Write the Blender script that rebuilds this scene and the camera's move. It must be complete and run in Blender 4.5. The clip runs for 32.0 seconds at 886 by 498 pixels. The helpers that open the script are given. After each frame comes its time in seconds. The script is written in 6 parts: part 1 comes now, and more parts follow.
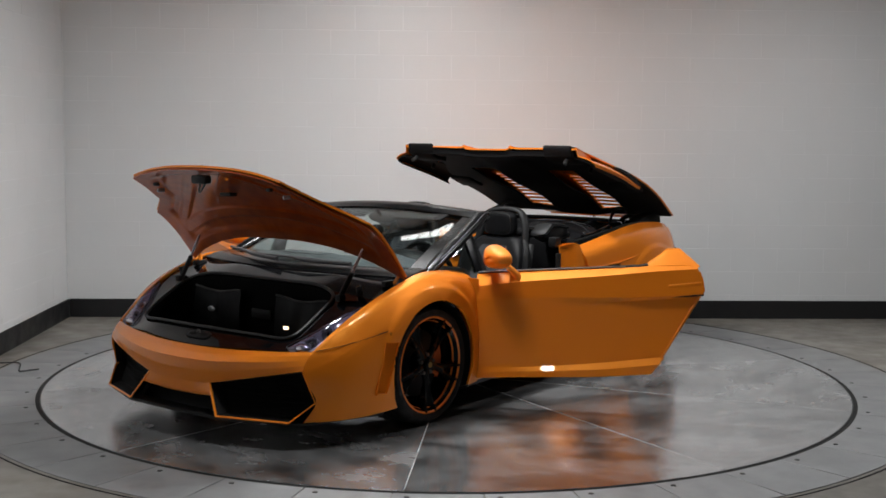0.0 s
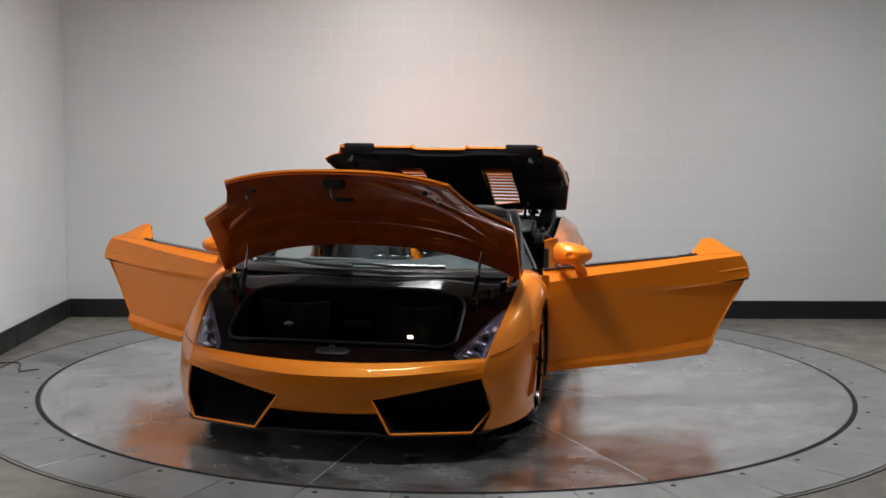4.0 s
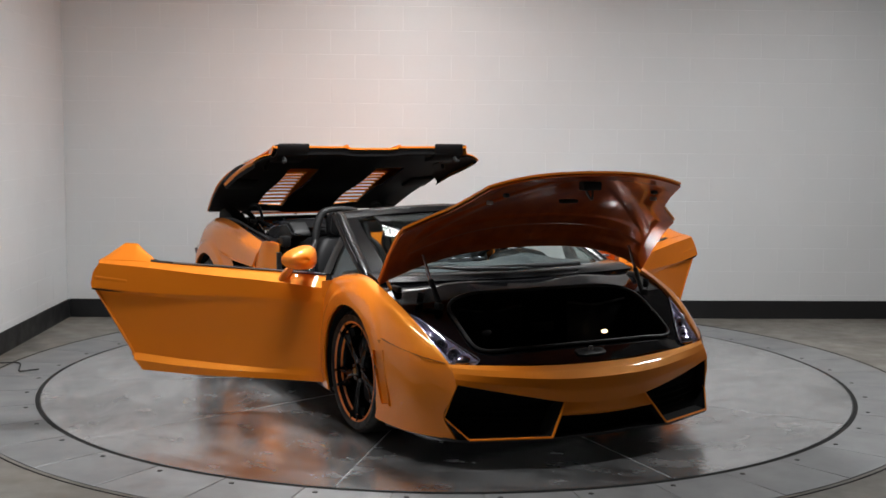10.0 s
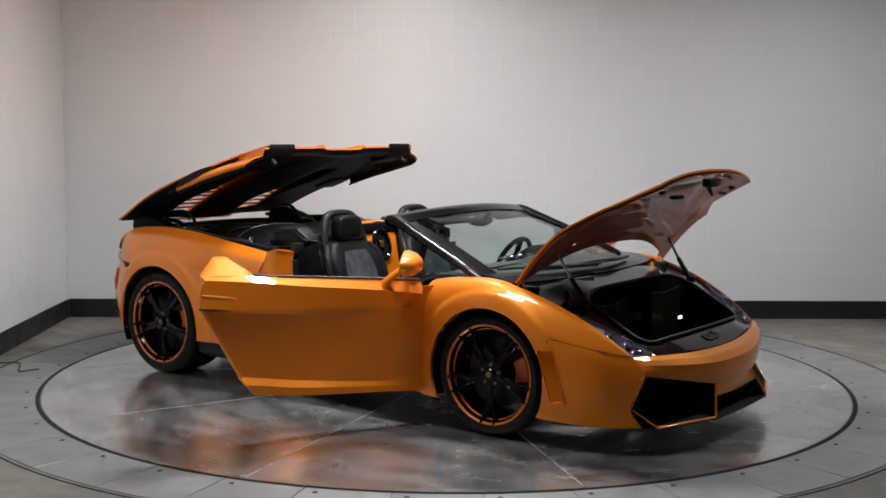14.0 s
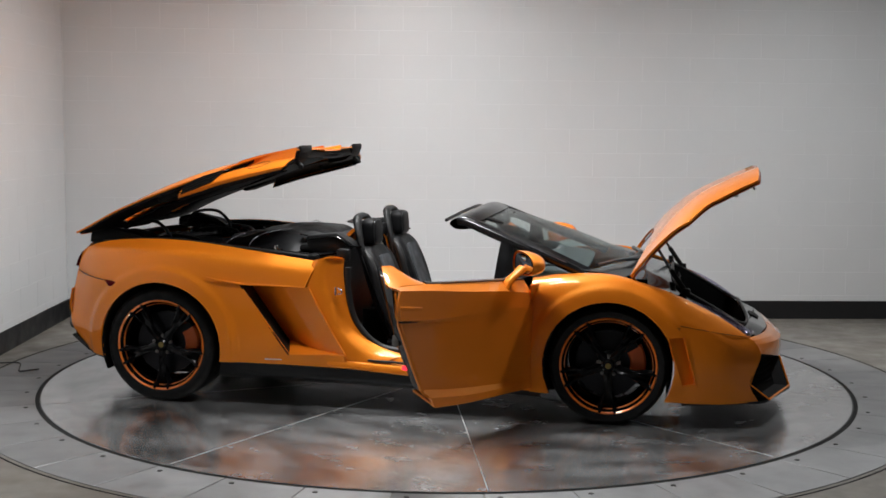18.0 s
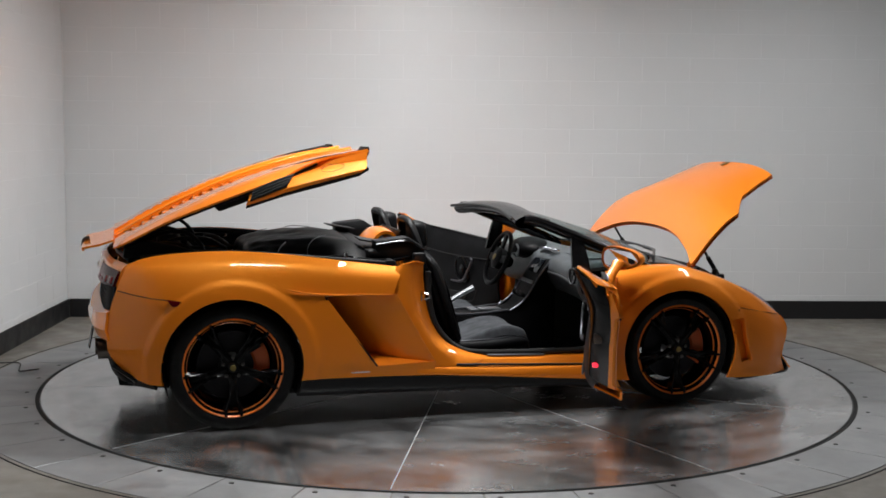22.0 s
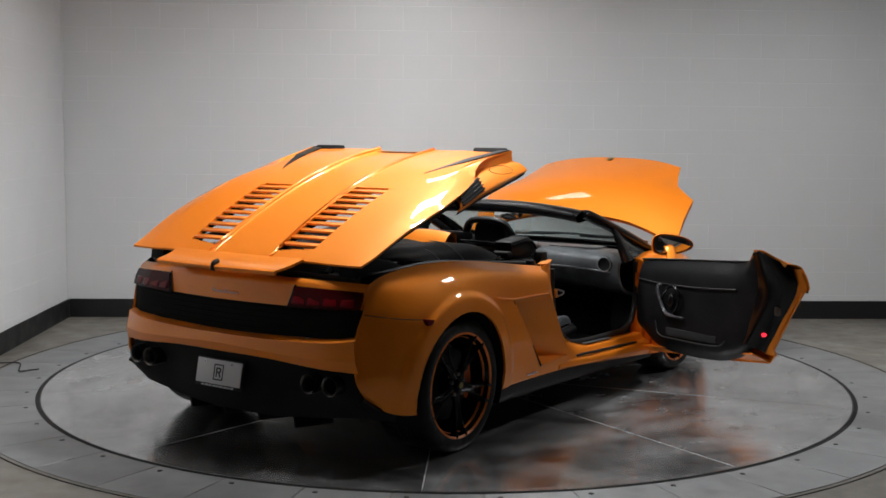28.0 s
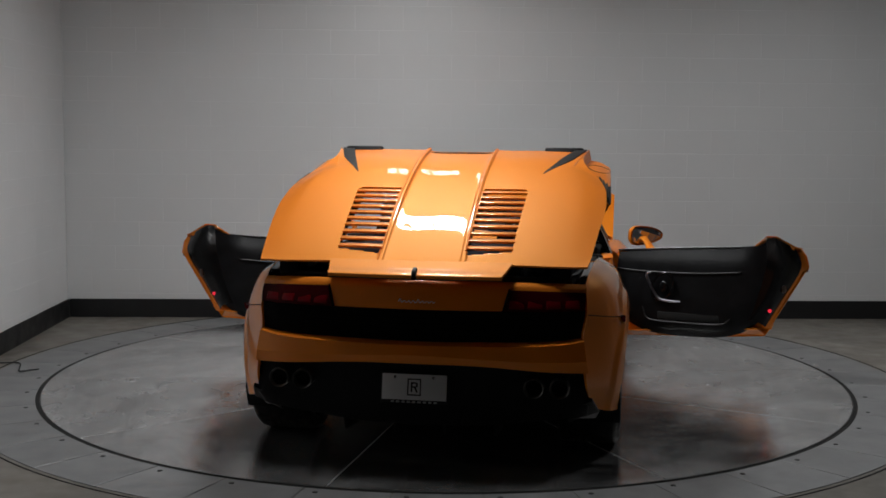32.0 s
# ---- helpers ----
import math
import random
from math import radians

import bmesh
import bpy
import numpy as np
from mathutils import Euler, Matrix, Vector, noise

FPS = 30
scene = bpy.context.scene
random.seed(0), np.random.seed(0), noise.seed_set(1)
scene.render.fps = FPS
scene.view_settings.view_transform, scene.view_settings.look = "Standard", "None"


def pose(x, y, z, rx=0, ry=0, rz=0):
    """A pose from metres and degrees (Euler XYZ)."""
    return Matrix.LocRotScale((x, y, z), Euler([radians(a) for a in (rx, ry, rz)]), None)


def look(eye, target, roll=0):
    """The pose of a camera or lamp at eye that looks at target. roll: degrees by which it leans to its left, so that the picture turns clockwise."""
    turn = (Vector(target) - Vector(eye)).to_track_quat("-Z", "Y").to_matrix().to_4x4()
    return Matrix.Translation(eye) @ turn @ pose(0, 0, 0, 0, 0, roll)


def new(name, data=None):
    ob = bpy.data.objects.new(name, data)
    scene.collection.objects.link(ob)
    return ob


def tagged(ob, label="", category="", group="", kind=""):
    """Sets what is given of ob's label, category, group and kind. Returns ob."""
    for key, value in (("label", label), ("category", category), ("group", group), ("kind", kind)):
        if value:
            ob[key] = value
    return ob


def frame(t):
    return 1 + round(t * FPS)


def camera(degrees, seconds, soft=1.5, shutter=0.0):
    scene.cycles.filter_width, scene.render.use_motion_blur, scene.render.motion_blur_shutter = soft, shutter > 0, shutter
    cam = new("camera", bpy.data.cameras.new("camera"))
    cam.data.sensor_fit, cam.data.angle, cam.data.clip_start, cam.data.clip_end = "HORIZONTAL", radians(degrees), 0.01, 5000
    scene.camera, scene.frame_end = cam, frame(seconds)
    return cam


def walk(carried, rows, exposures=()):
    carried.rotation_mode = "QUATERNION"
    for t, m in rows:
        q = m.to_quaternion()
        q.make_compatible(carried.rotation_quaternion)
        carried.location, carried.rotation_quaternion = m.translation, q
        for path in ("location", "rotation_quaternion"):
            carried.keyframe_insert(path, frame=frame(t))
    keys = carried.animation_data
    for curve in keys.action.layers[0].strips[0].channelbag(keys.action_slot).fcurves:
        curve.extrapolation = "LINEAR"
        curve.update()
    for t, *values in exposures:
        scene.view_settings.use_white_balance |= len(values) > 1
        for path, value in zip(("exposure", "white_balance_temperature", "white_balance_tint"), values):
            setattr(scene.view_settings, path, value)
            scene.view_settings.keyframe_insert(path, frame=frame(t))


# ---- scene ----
CLIP = 32.0
cam = camera(41.57, CLIP, soft=1.6)
EYE = (0.0, -7.482, 1.573)
STAND = look(EYE, (-0.0276, -0.020, 0.8195), 0.47)
walk(cam, [(0.0, STAND), (CLIP, STAND)],
     exposures=[(0.0, 0.17), (6.0, 0.40), (13.0, 0.36), (19.0, 0.37), (25.0, 0.28), (28.0, 0.15), (29.0, -0.02), (30.0, -0.37), (31.0, -0.56), (32.0, -0.66)])

# ---- world and lamps ----
world = bpy.data.worlds.new("world")
scene.world = world
world.use_nodes = True
world.node_tree.nodes["Background"].inputs[0].default_value = (0.02, 0.02, 0.022, 1)
world.node_tree.nodes["Background"].inputs[1].default_value = 0.3


def ceiling_lamp(x, y, z, sx, sy, watts, colour, aim=None):
    data = bpy.data.lights.new("ceiling_lamp", "AREA")
    data.shape, data.size, data.size_y, data.energy, data.color = "RECTANGLE", sx, sy, watts, colour
    ob = new("ceiling_lamp_light", data)
    ob.matrix_basis = look((x, y, z), aim or (x, y, 0), 0) if aim else pose(x, y, z)
    return ob


CEIL = 3.5
# The last lamp, at x 3.2, is added to brighten the right side.
LAMPS = [(-0.30, 1.72, 0.60, 0.24, 2.0), (-0.22, -0.25, 0.60, 0.36, 106), (-0.45, -1.85, 0.90, 0.36, 44), (3.2, -0.1, 0.56, 0.40, 50)]
for lx, ly, sx, sy, watts in LAMPS:
    ceiling_lamp(lx, ly, CEIL - 0.09, sx, sy, watts, (0.985, 0.995, 1.0))


# ---- materials ----
def material(name, colour, rough=0.5, metal=0.0, coat=0.0, coat_rough=0.03, emit=None, power=0.0, spec=None, alpha=None):
    m = bpy.data.materials.new(name)
    m.use_nodes = True
    b = m.node_tree.nodes["Principled BSDF"]
    b.inputs["Base Color"].default_value = (*colour, 1)
    b.inputs["Roughness"].default_value = rough
    b.inputs["Metallic"].default_value = metal
    b.inputs["Coat Weight"].default_value = coat
    b.inputs["Coat Roughness"].default_value = coat_rough
    if spec is not None:
        b.inputs["Specular IOR Level"].default_value = spec
    if emit:
        b.inputs["Emission Color"].default_value = (*emit, 1)
        b.inputs["Emission Strength"].default_value = power
    return m


def node(m, kind, **inputs):
    n = m.node_tree.nodes.new(kind)
    for key, value in inputs.items():
        n.inputs[key.replace("_", " ")].default_value = value
    return n


def link(m, a, out, b, inp):
    m.node_tree.links.new(a.outputs[out], b.inputs[inp])


def place(m, tex, coords, mapping):
    """Coordinates of a texture: the object's, the place's (World), or the object's with a shift of its own for each piece (Piece)."""
    if coords == "World":
        link(m, node(m, "ShaderNodeNewGeometry"), "Position", mapping, "Vector")
    elif coords == "Piece":
        info = node(m, "ShaderNodeObjectInfo")
        shift = node(m, "ShaderNodeVectorMath")
        shift.operation = "MULTIPLY_ADD"
        link(m, info, "Random", shift, 0)
        shift.inputs[1].default_value = (37.0, 23.0, 0.0)
        link(m, tex, "Object", shift, 2)
        link(m, shift, 0, mapping, "Vector")
    else:
        link(m, tex, coords, mapping, "Vector")


def grain(m, scale, low, high, detail=4.0, spread=(0.35, 0.65), target="Base Color", coords="Object", stretch=(1, 1, 1), after=None, fine=0.5):
    """Noise that runs between two values (colours or numbers) into an input of the shader. after: multiply on a former node."""
    b = m.node_tree.nodes["Principled BSDF"]
    tex = node(m, "ShaderNodeTexCoord")
    mapping = node(m, "ShaderNodeMapping", Scale=stretch)
    noise_node = node(m, "ShaderNodeTexNoise", Scale=scale, Detail=detail, Roughness=fine)
    ramp = node(m, "ShaderNodeValToRGB")
    place(m, tex, coords, mapping)
    link(m, mapping, "Vector", noise_node, "Vector")
    link(m, noise_node, "Fac", ramp, "Fac")
    ramp.color_ramp.elements[0].position, ramp.color_ramp.elements[1].position = spread
    as_colour = (lambda v: (*v, 1)) if isinstance(low, tuple) else (lambda v: (v, v, v, 1))
    ramp.color_ramp.elements[0].color, ramp.color_ramp.elements[1].color = as_colour(low), as_colour(high)
    if after is None:
        link(m, ramp, "Color", b, target)
        return ramp
    mix = m.node_tree.nodes.new("ShaderNodeMix")
    mix.data_type, mix.blend_type = "RGBA", "MULTIPLY"
    mix.inputs[0].default_value = 1.0
    m.node_tree.links.new(after.outputs[2] if after.bl_idname == "ShaderNodeMix" else after.outputs["Color"], mix.inputs[6])
    link(m, ramp, "Color", mix, 7)
    m.node_tree.links.new(mix.outputs[2], b.inputs[target])
    return mix


def relief(m, scale, strength, distance=0.002, detail=3.0, coords="Object", stretch=(1, 1, 1)):
    b = m.node_tree.nodes["Principled BSDF"]
    tex = node(m, "ShaderNodeTexCoord")
    mapping = node(m, "ShaderNodeMapping", Scale=stretch)
    noise_node = node(m, "ShaderNodeTexNoise", Scale=scale, Detail=detail)
    bump = node(m, "ShaderNodeBump", Strength=strength, Distance=distance)
    place(m, tex, coords, mapping)
    link(m, mapping, "Vector", noise_node, "Vector")
    link(m, noise_node, "Fac", bump, "Height")
    link(m, bump, "Normal", b, "Normal")
    return m


PAINT = material("orange_pearl_paint", (0.90, 0.216, 0.009), 0.54, 0.10, 1.0, 0.012, spec=0.9)
PAINT.node_tree.nodes["Principled BSDF"].inputs["Specular Tint"].default_value = (1.0, 0.90, 0.16, 1)
PAINT.node_tree.nodes["Principled BSDF"].inputs["Coat IOR"].default_value = 1.45
grain(PAINT, 900, (0.87, 0.206, 0.008), (0.93, 0.227, 0.010), 2)
# Body orange darkened and reddened to paint in the shade under the bonnet.
SHADED_PAINT = material("shaded_orange_paint", (0.48, 0.085, 0.006), 0.34, 0.35, 1.0, 0.03, spec=0.3)
grain(SHADED_PAINT, 12, (0.41, 0.062, 0.003), (0.55, 0.094, 0.005), 5)
GLOSS_BLACK = material("gloss_black_paint", (0.004, 0.004, 0.005), 0.12, 0.0, 0.3, 0.03, spec=0.35)
FRAME_BLACK = material("gloss_black_frame", (0.004, 0.004, 0.0045), 0.16, spec=0.4)
grain(FRAME_BLACK, 3, 0.17, 0.24, target="Roughness")
grain(GLOSS_BLACK, 7, 0.05, 0.14, target="Roughness")
PLASTIC = material("black_plastic", (0.008, 0.008, 0.0085), 0.5, spec=0.3)
relief(PLASTIC, 350, 0.25)
LINER = material("black_liner", (0.005, 0.005, 0.0055), 0.7, spec=0.2)
relief(LINER, 60, 0.35)
CARPET = material("black_carpet", (0.004, 0.004, 0.0045), 0.95, spec=0.1)
relief(CARPET, 500, 0.6)
LEATHER = material("black_leather", (0.006, 0.006, 0.007), 0.48, spec=0.14)
grain(LEATHER, 9, (0.004, 0.004, 0.0045), (0.008, 0.008, 0.009))
relief(LEATHER, 260, 0.35)
SUEDE = material("charcoal_suede", (0.02, 0.02, 0.021), 0.95)
grain(SUEDE, 14, (0.025, 0.027, 0.031), (0.060, 0.064, 0.072))
RUBBER = material("tyre_rubber", (0.004, 0.004, 0.004), 0.5, spec=0.25)
grain(RUBBER, 30, 0.42, 0.68, target="Roughness")
WIPER = material("grey_black_wiper", (0.045, 0.046, 0.048), 0.35, spec=0.5)
SEAL = material("rubber_seal", (0.010, 0.010, 0.010), 0.45)
RIM_BLACK = material("gloss_black_rim", (0.003, 0.003, 0.0035), 0.15, 0.0, spec=0.25)
RIM_ORANGE = material("orange_rim_lip", (0.86, 0.20, 0.02), 0.35, 0.1, 1.0, 0.04)
CALIPER = material("orange_caliper_paint", (0.70, 0.13, 0.02), 0.4)
IRON = material("brake_iron", (0.03, 0.03, 0.033), 0.4, 1.0)
LAMP_BOWL = material("smoked_lamp_bowl", (0.72, 0.70, 0.80), 0.26, 0.6)
STEEL = material("bright_steel", (0.60, 0.60, 0.62), 0.22, 1.0)
SATIN = material("satin_silver", (0.42, 0.43, 0.45), 0.35, 0.9)
DARK_STEEL = material("dark_exhaust_steel", (0.20, 0.19, 0.18), 0.3, 1.0)
CARBON = material("grey_dash_leather", (0.055, 0.060, 0.066), 0.36)
grain(CARBON, 10, (0.075, 0.081, 0.087), (0.115, 0.123, 0.131))
relief(CARBON, 320, 0.3)
MESH = material("black_mesh", (0.005, 0.005, 0.005), 0.7, spec=0.08)
RED_LENS = material("red_lamp_lens", (0.13, 0.003, 0.006), 0.2, 0.0, 0.0, 0.02, spec=0.15)
RED_DARK = material("dark_red_lamp_cover", (0.045, 0.002, 0.003), 0.25, 0.0, 0.0, 0.02, spec=0.10)
PEWTER = material("dark_pewter_trim", (0.20, 0.20, 0.22), 0.34, 1.0)
RED_GLOW = material("red_door_lamp", (0.5, 0.01, 0.02), 0.3, emit=(1.0, 0.03, 0.06), power=1.3)
WARM_GLOW = material("warm_boot_lamp", (0.9, 0.8, 0.6), 0.3, emit=(1.0, 0.72, 0.42), power=3.0)
AMBER = material("amber_marker_lens", (0.55, 0.16, 0.015), 0.15, 0.0, 1.0)
WHITE = material("white_plate", (0.62, 0.63, 0.65), 0.4)
INK = material("black_ink", (0.012, 0.012, 0.014), 0.5)
SCREEN = material("dark_screen", (0.01, 0.012, 0.016), 0.1, 0.0, 1.0)
MIRROR = material("mirror_glass", (0.85, 0.87, 0.9), 0.02, 1.0)
BADGE = material("silver_script", (0.72, 0.72, 0.74), 0.3, 0.3)
GOLD = material("gold_badge", (0.32, 0.24, 0.09), 0.35, 1.0)


def glass(name, colour, gloss_share):
    """A thin clear pane with a polished gloss."""
    m = bpy.data.materials.new(name)
    m.use_nodes = True
    t = m.node_tree
    t.nodes.clear()
    out, mix = t.nodes.new("ShaderNodeOutputMaterial"), t.nodes.new("ShaderNodeMixShader")
    clear, gloss = t.nodes.new("ShaderNodeBsdfTransparent"), t.nodes.new("ShaderNodeBsdfGlossy")
    clear.inputs[0].default_value = (*colour, 1)
    gloss.inputs["Roughness"].default_value = 0.02
    facing, steep, share = t.nodes.new("ShaderNodeLayerWeight"), t.nodes.new("ShaderNodeMath"), t.nodes.new("ShaderNodeMath")
    facing.inputs["Blend"].default_value = 0.5
    steep.operation, share.operation = "POWER", "MULTIPLY_ADD"
    steep.inputs[1].default_value = 4.0
    share.inputs[1].default_value, share.inputs[2].default_value = 0.45, gloss_share
    t.links.new(facing.outputs["Facing"], steep.inputs[0])
    t.links.new(steep.outputs[0], share.inputs[0])
    t.links.new(share.outputs[0], mix.inputs[0])
    t.links.new(clear.outputs[0], mix.inputs[1])
    t.links.new(gloss.outputs[0], mix.inputs[2])
    t.links.new(mix.outputs[0], out.inputs[0])
    return m


GLASS = glass("windscreen_glass", (0.80, 0.86, 0.85), 0.030)
LENS = glass("headlamp_lens", (0.90, 0.89, 0.96), 0.08)

WALL_PAINT = material("white_wall_paint", (0.69, 0.70, 0.705), 0.55)
grain(WALL_PAINT, 0.8, (0.68, 0.69, 0.695), (0.72, 0.73, 0.735), 5, coords="World")
relief(WALL_PAINT, 45, 0.20, 0.002, coords="World")
# Joints coloured lighter than the blocks, a painted catch-light along the courses.
JOINT = material("catch_light_joint", (0.74, 0.75, 0.755), 0.5)
grain(JOINT, 6, (0.70, 0.71, 0.715), (0.76, 0.77, 0.775), coords="World")
SKIRTING = material("black_vinyl_skirting", (0.010, 0.010, 0.011), 0.45)
grain(SKIRTING, 5, 0.38, 0.6, target="Roughness")
CONCRETE = material("sealed_concrete", (0.17, 0.155, 0.135), 0.45)
stain = grain(CONCRETE, 0.9, (0.15, 0.137, 0.119), (0.26, 0.240, 0.210), 8, (0.3, 0.7))
grain(CONCRETE, 6.5, (0.72, 0.72, 0.72), (1.0, 1.0, 1.0), 8, (0.3, 0.62), after=stain)
grain(CONCRETE, 4, 0.32, 0.62, target="Roughness")
PLATE = material("brushed_turntable_steel", (0.60, 0.60, 0.60), 0.2, 0.93)
smear = grain(PLATE, 0.9, (0.56, 0.56, 0.565), (0.74, 0.74, 0.745), 4, (0.25, 0.75), coords="Piece")
smear = grain(PLATE, 11, (0.86, 0.86, 0.86), (1.0, 1.0, 1.0), 10, (0.34, 0.60), after=smear, stretch=(1, 0.6, 1), coords="Piece")
grain(PLATE, 150, (0.80, 0.80, 0.80), (1.0, 1.0, 1.0), 5, (0.30, 0.46), after=smear, stretch=(1, 0.06, 1), coords="Piece")
grain(PLATE, 5, 0.14, 0.24, 15, (0.34, 0.66), target="Roughness", coords="Piece", stretch=(1, 0.6, 1), fine=0.66)
grain(PLATE, 4, 0.96, 0.66, 15, (0.40, 0.68), target="Metallic", coords="Piece", stretch=(1, 0.5, 1), fine=0.68)
relief(PLATE, 60, 0.10, 0.0006, 8, coords="Piece", stretch=(1, 0.25, 1))


def vary_plates(m, low, high):
    """Lets the roughness differ from plate to plate."""
    b = m.node_tree.nodes["Principled BSDF"]
    feed = b.inputs["Roughness"].links[0].from_socket
    info, span, mul = node(m, "ShaderNodeObjectInfo"), node(m, "ShaderNodeMapRange"), node(m, "ShaderNodeMath")
    span.inputs["To Min"].default_value, span.inputs["To Max"].default_value = low, high
    mul.operation = "MULTIPLY"
    link(m, info, "Random", span, "Value")
    m.node_tree.links.new(feed, mul.inputs[0])
    link(m, span, "Result", mul, 1)
    link(m, mul, 0, b, "Roughness")


vary_plates(PLATE, 0.85, 1.3)
WORN = material("worn_plate_edge", (0.60, 0.60, 0.60), 0.5, 0.3)
RING = material("dark_ring_steel", (0.33, 0.335, 0.34), 0.45, 0.5, spec=0.3)
edge = grain(RING, 1.6, (0.27, 0.274, 0.278), (0.33, 0.334, 0.338), 6, coords="Piece")
grain(RING, 12, (0.88, 0.88, 0.88), (1.0, 1.0, 1.0), 8, (0.34, 0.58), after=edge, coords="Piece")
grain(RING, 6, 0.44, 0.62, 8, target="Roughness", coords="Piece")
BOLT = material("bolt_steel", (0.05, 0.05, 0.05), 0.4, 0.8)
GAP = material("black_gap", (0.006, 0.006, 0.006), 0.9)
CABLE = material("black_cable", (0.012, 0.012, 0.012), 0.6)
TUBE_GLOW = material("lamp_diffuser", (0.9, 0.9, 0.9), 0.4, emit=(1.0, 0.975, 0.95), power=6.0)
CEILING = material("dark_grey_ceiling", (0.13, 0.13, 0.13), 0.9)
grain(CEILING, 2, (0.11, 0.11, 0.11), (0.15, 0.15, 0.15))


# ---- mesh helpers ----
def spline(points, n, smooth=True):
    """n points along a Catmull-Rom curve (or a polyline) through the given ones."""
    p = np.asarray(points, float)
    k = len(p)
    u = np.linspace(0, k - 1, n)
    i = np.minimum(u.astype(int), k - 2)
    f = (u - i).reshape(-1, *([1] * (p.ndim - 1)))
    if not smooth or k < 3:
        return p[i] * (1 - f) + p[i + 1] * f
    q = np.concatenate([[2 * p[0] - p[1]], p, [2 * p[-1] - p[-2]]])
    a, b, c, d = q[i], q[i + 1], q[i + 2], q[i + 3]
    return 0.5 * (2 * b + (c - a) * f + (2 * a - 5 * b + 4 * c - d) * f ** 2 + (3 * b - a - 3 * c + d) * f ** 3)


def loft(rows, nu, nv, su=True, sv=True):
    """A fine grid of points through rows of control points."""
    g = np.stack([spline(r, nv, sv) for r in rows])
    return spline(g, nu, su)


def grid_faces(nu, nv, ring_u=False, ring_v=False):
    out = []
    for i in range(nu if ring_u else nu - 1):
        for j in range(nv if ring_v else nv - 1):
            a, b = (i + 1) % nu, (j + 1) % nv
            out.append((i * nv + j, a * nv + j, a * nv + b, i * nv + b))
    return out


def inside_poly(poly, x, y):
    hit = False
    for k in range(len(poly)):
        (x0, y0), (x1, y1) = poly[k - 1], poly[k]
        if (y0 > y) != (y1 > y) and x < (x1 - x0) * (y - y0) / (y1 - y0) + x0:
            hit = not hit
    return hit


def near_poly(poly, x, y):
    best = None
    for k in range(len(poly)):
        (x0, y0), (x1, y1) = poly[k - 1], poly[k]
        dx, dy = x1 - x0, y1 - y0
        f = min(1, max(0, ((x - x0) * dx + (y - y0) * dy) / (dx * dx + dy * dy + 1e-12)))
        px, py = x0 + f * dx, y0 + f * dy
        d = (px - x) ** 2 + (py - y) ** 2
        if best is None or d < best[0]:
            best = (d, px, py)
    return best[1], best[2]


def circle_poly(cx, cy, r, n=72, ry=None):
    return [(cx + r * math.cos(2 * math.pi * k / n), cy + (ry or r) * math.sin(2 * math.pi * k / n)) for k in range(n)]


def cut(verts, faces, polys, axes=(0, 2)):
    """Opens holes: drops the faces whose middle lies in a polygon and draws the rim onto its outline."""
    a, b = axes
    verts = [list(v) for v in verts]
    for poly in polys:
        keep, gone = [], set()
        for f in faces:
            mx, my = sum(verts[i][a] for i in f) / len(f), sum(verts[i][b] for i in f) / len(f)
            if inside_poly(poly, mx, my):
                gone.update(f)
            else:
                keep.append(f)
        faces = keep
        live = set(i for f in faces for i in f)
        for i in gone & live:
            verts[i][a], verts[i][b] = near_poly(poly, verts[i][a], verts[i][b])
    live = sorted(set(i for f in faces for i in f))
    index = {v: k for k, v in enumerate(live)}
    return [verts[i] for i in live], [tuple(index[i] for i in f) for f in faces]


def shell(verts, faces, thick, centre):
    """Turns a sheet to face away from centre and gives it a thickness inwards."""
    v = np.asarray(verts, float)
    f = [tuple(x) for x in faces]
    def normals(fs):
        n = np.zeros_like(v)
        for x in fs:
            c = np.cross(v[x[2]] - v[x[0]], v[x[-1]] - v[x[1]])
            for i in x:
                n[i] += c
        return n
    n = normals(f)
    if np.sum(n * (v - np.asarray(centre))) < 0:
        f = [x[::-1] for x in f]
        n = -n
    n /= np.linalg.norm(n, axis=1, keepdims=True) + 1e-12
    if thick <= 0:
        return v, f
    m = len(v)
    edges = {}
    for x in f:
        for i in range(len(x)):
            edges[(x[i], x[(i + 1) % len(x)])] = True
    rim = [(a, b) for a, b in edges if (b, a) not in edges]
    out = list(f) + [tuple(i + m for i in x[::-1]) for x in f] + [(b, a, a + m, b + m) for a, b in rim]
    return np.concatenate([v, v - n * thick]), out


def mesh_of(name, verts, faces):
    me = bpy.data.meshes.new(name)
    me.from_pydata([tuple(map(float, v)) for v in verts], [], [tuple(f) for f in faces])
    me.update()
    return me


def part(name, data, mat, parent=None, label="", sharp=35, smooth=True):
    """Links a mesh (or a bmesh, or verts and faces) as one object under a thing or a part."""
    if isinstance(data, tuple):
        data = mesh_of(name, *data)
    elif isinstance(data, bmesh.types.BMesh):
        bm = data
        bmesh.ops.recalc_face_normals(bm, faces=bm.faces)
        data = bpy.data.meshes.new(name)
        bm.to_mesh(data)
        bm.free()
    if smooth:
        data.polygons.foreach_set("use_smooth", [True] * len(data.polygons))
        data.set_sharp_from_angle(angle=radians(sharp))
    if mat and not data.materials:
        data.materials.append(mat)
    ob = new(name, data)
    if parent:
        ob.parent = parent
    if label:
        ob["label"] = label
    return ob


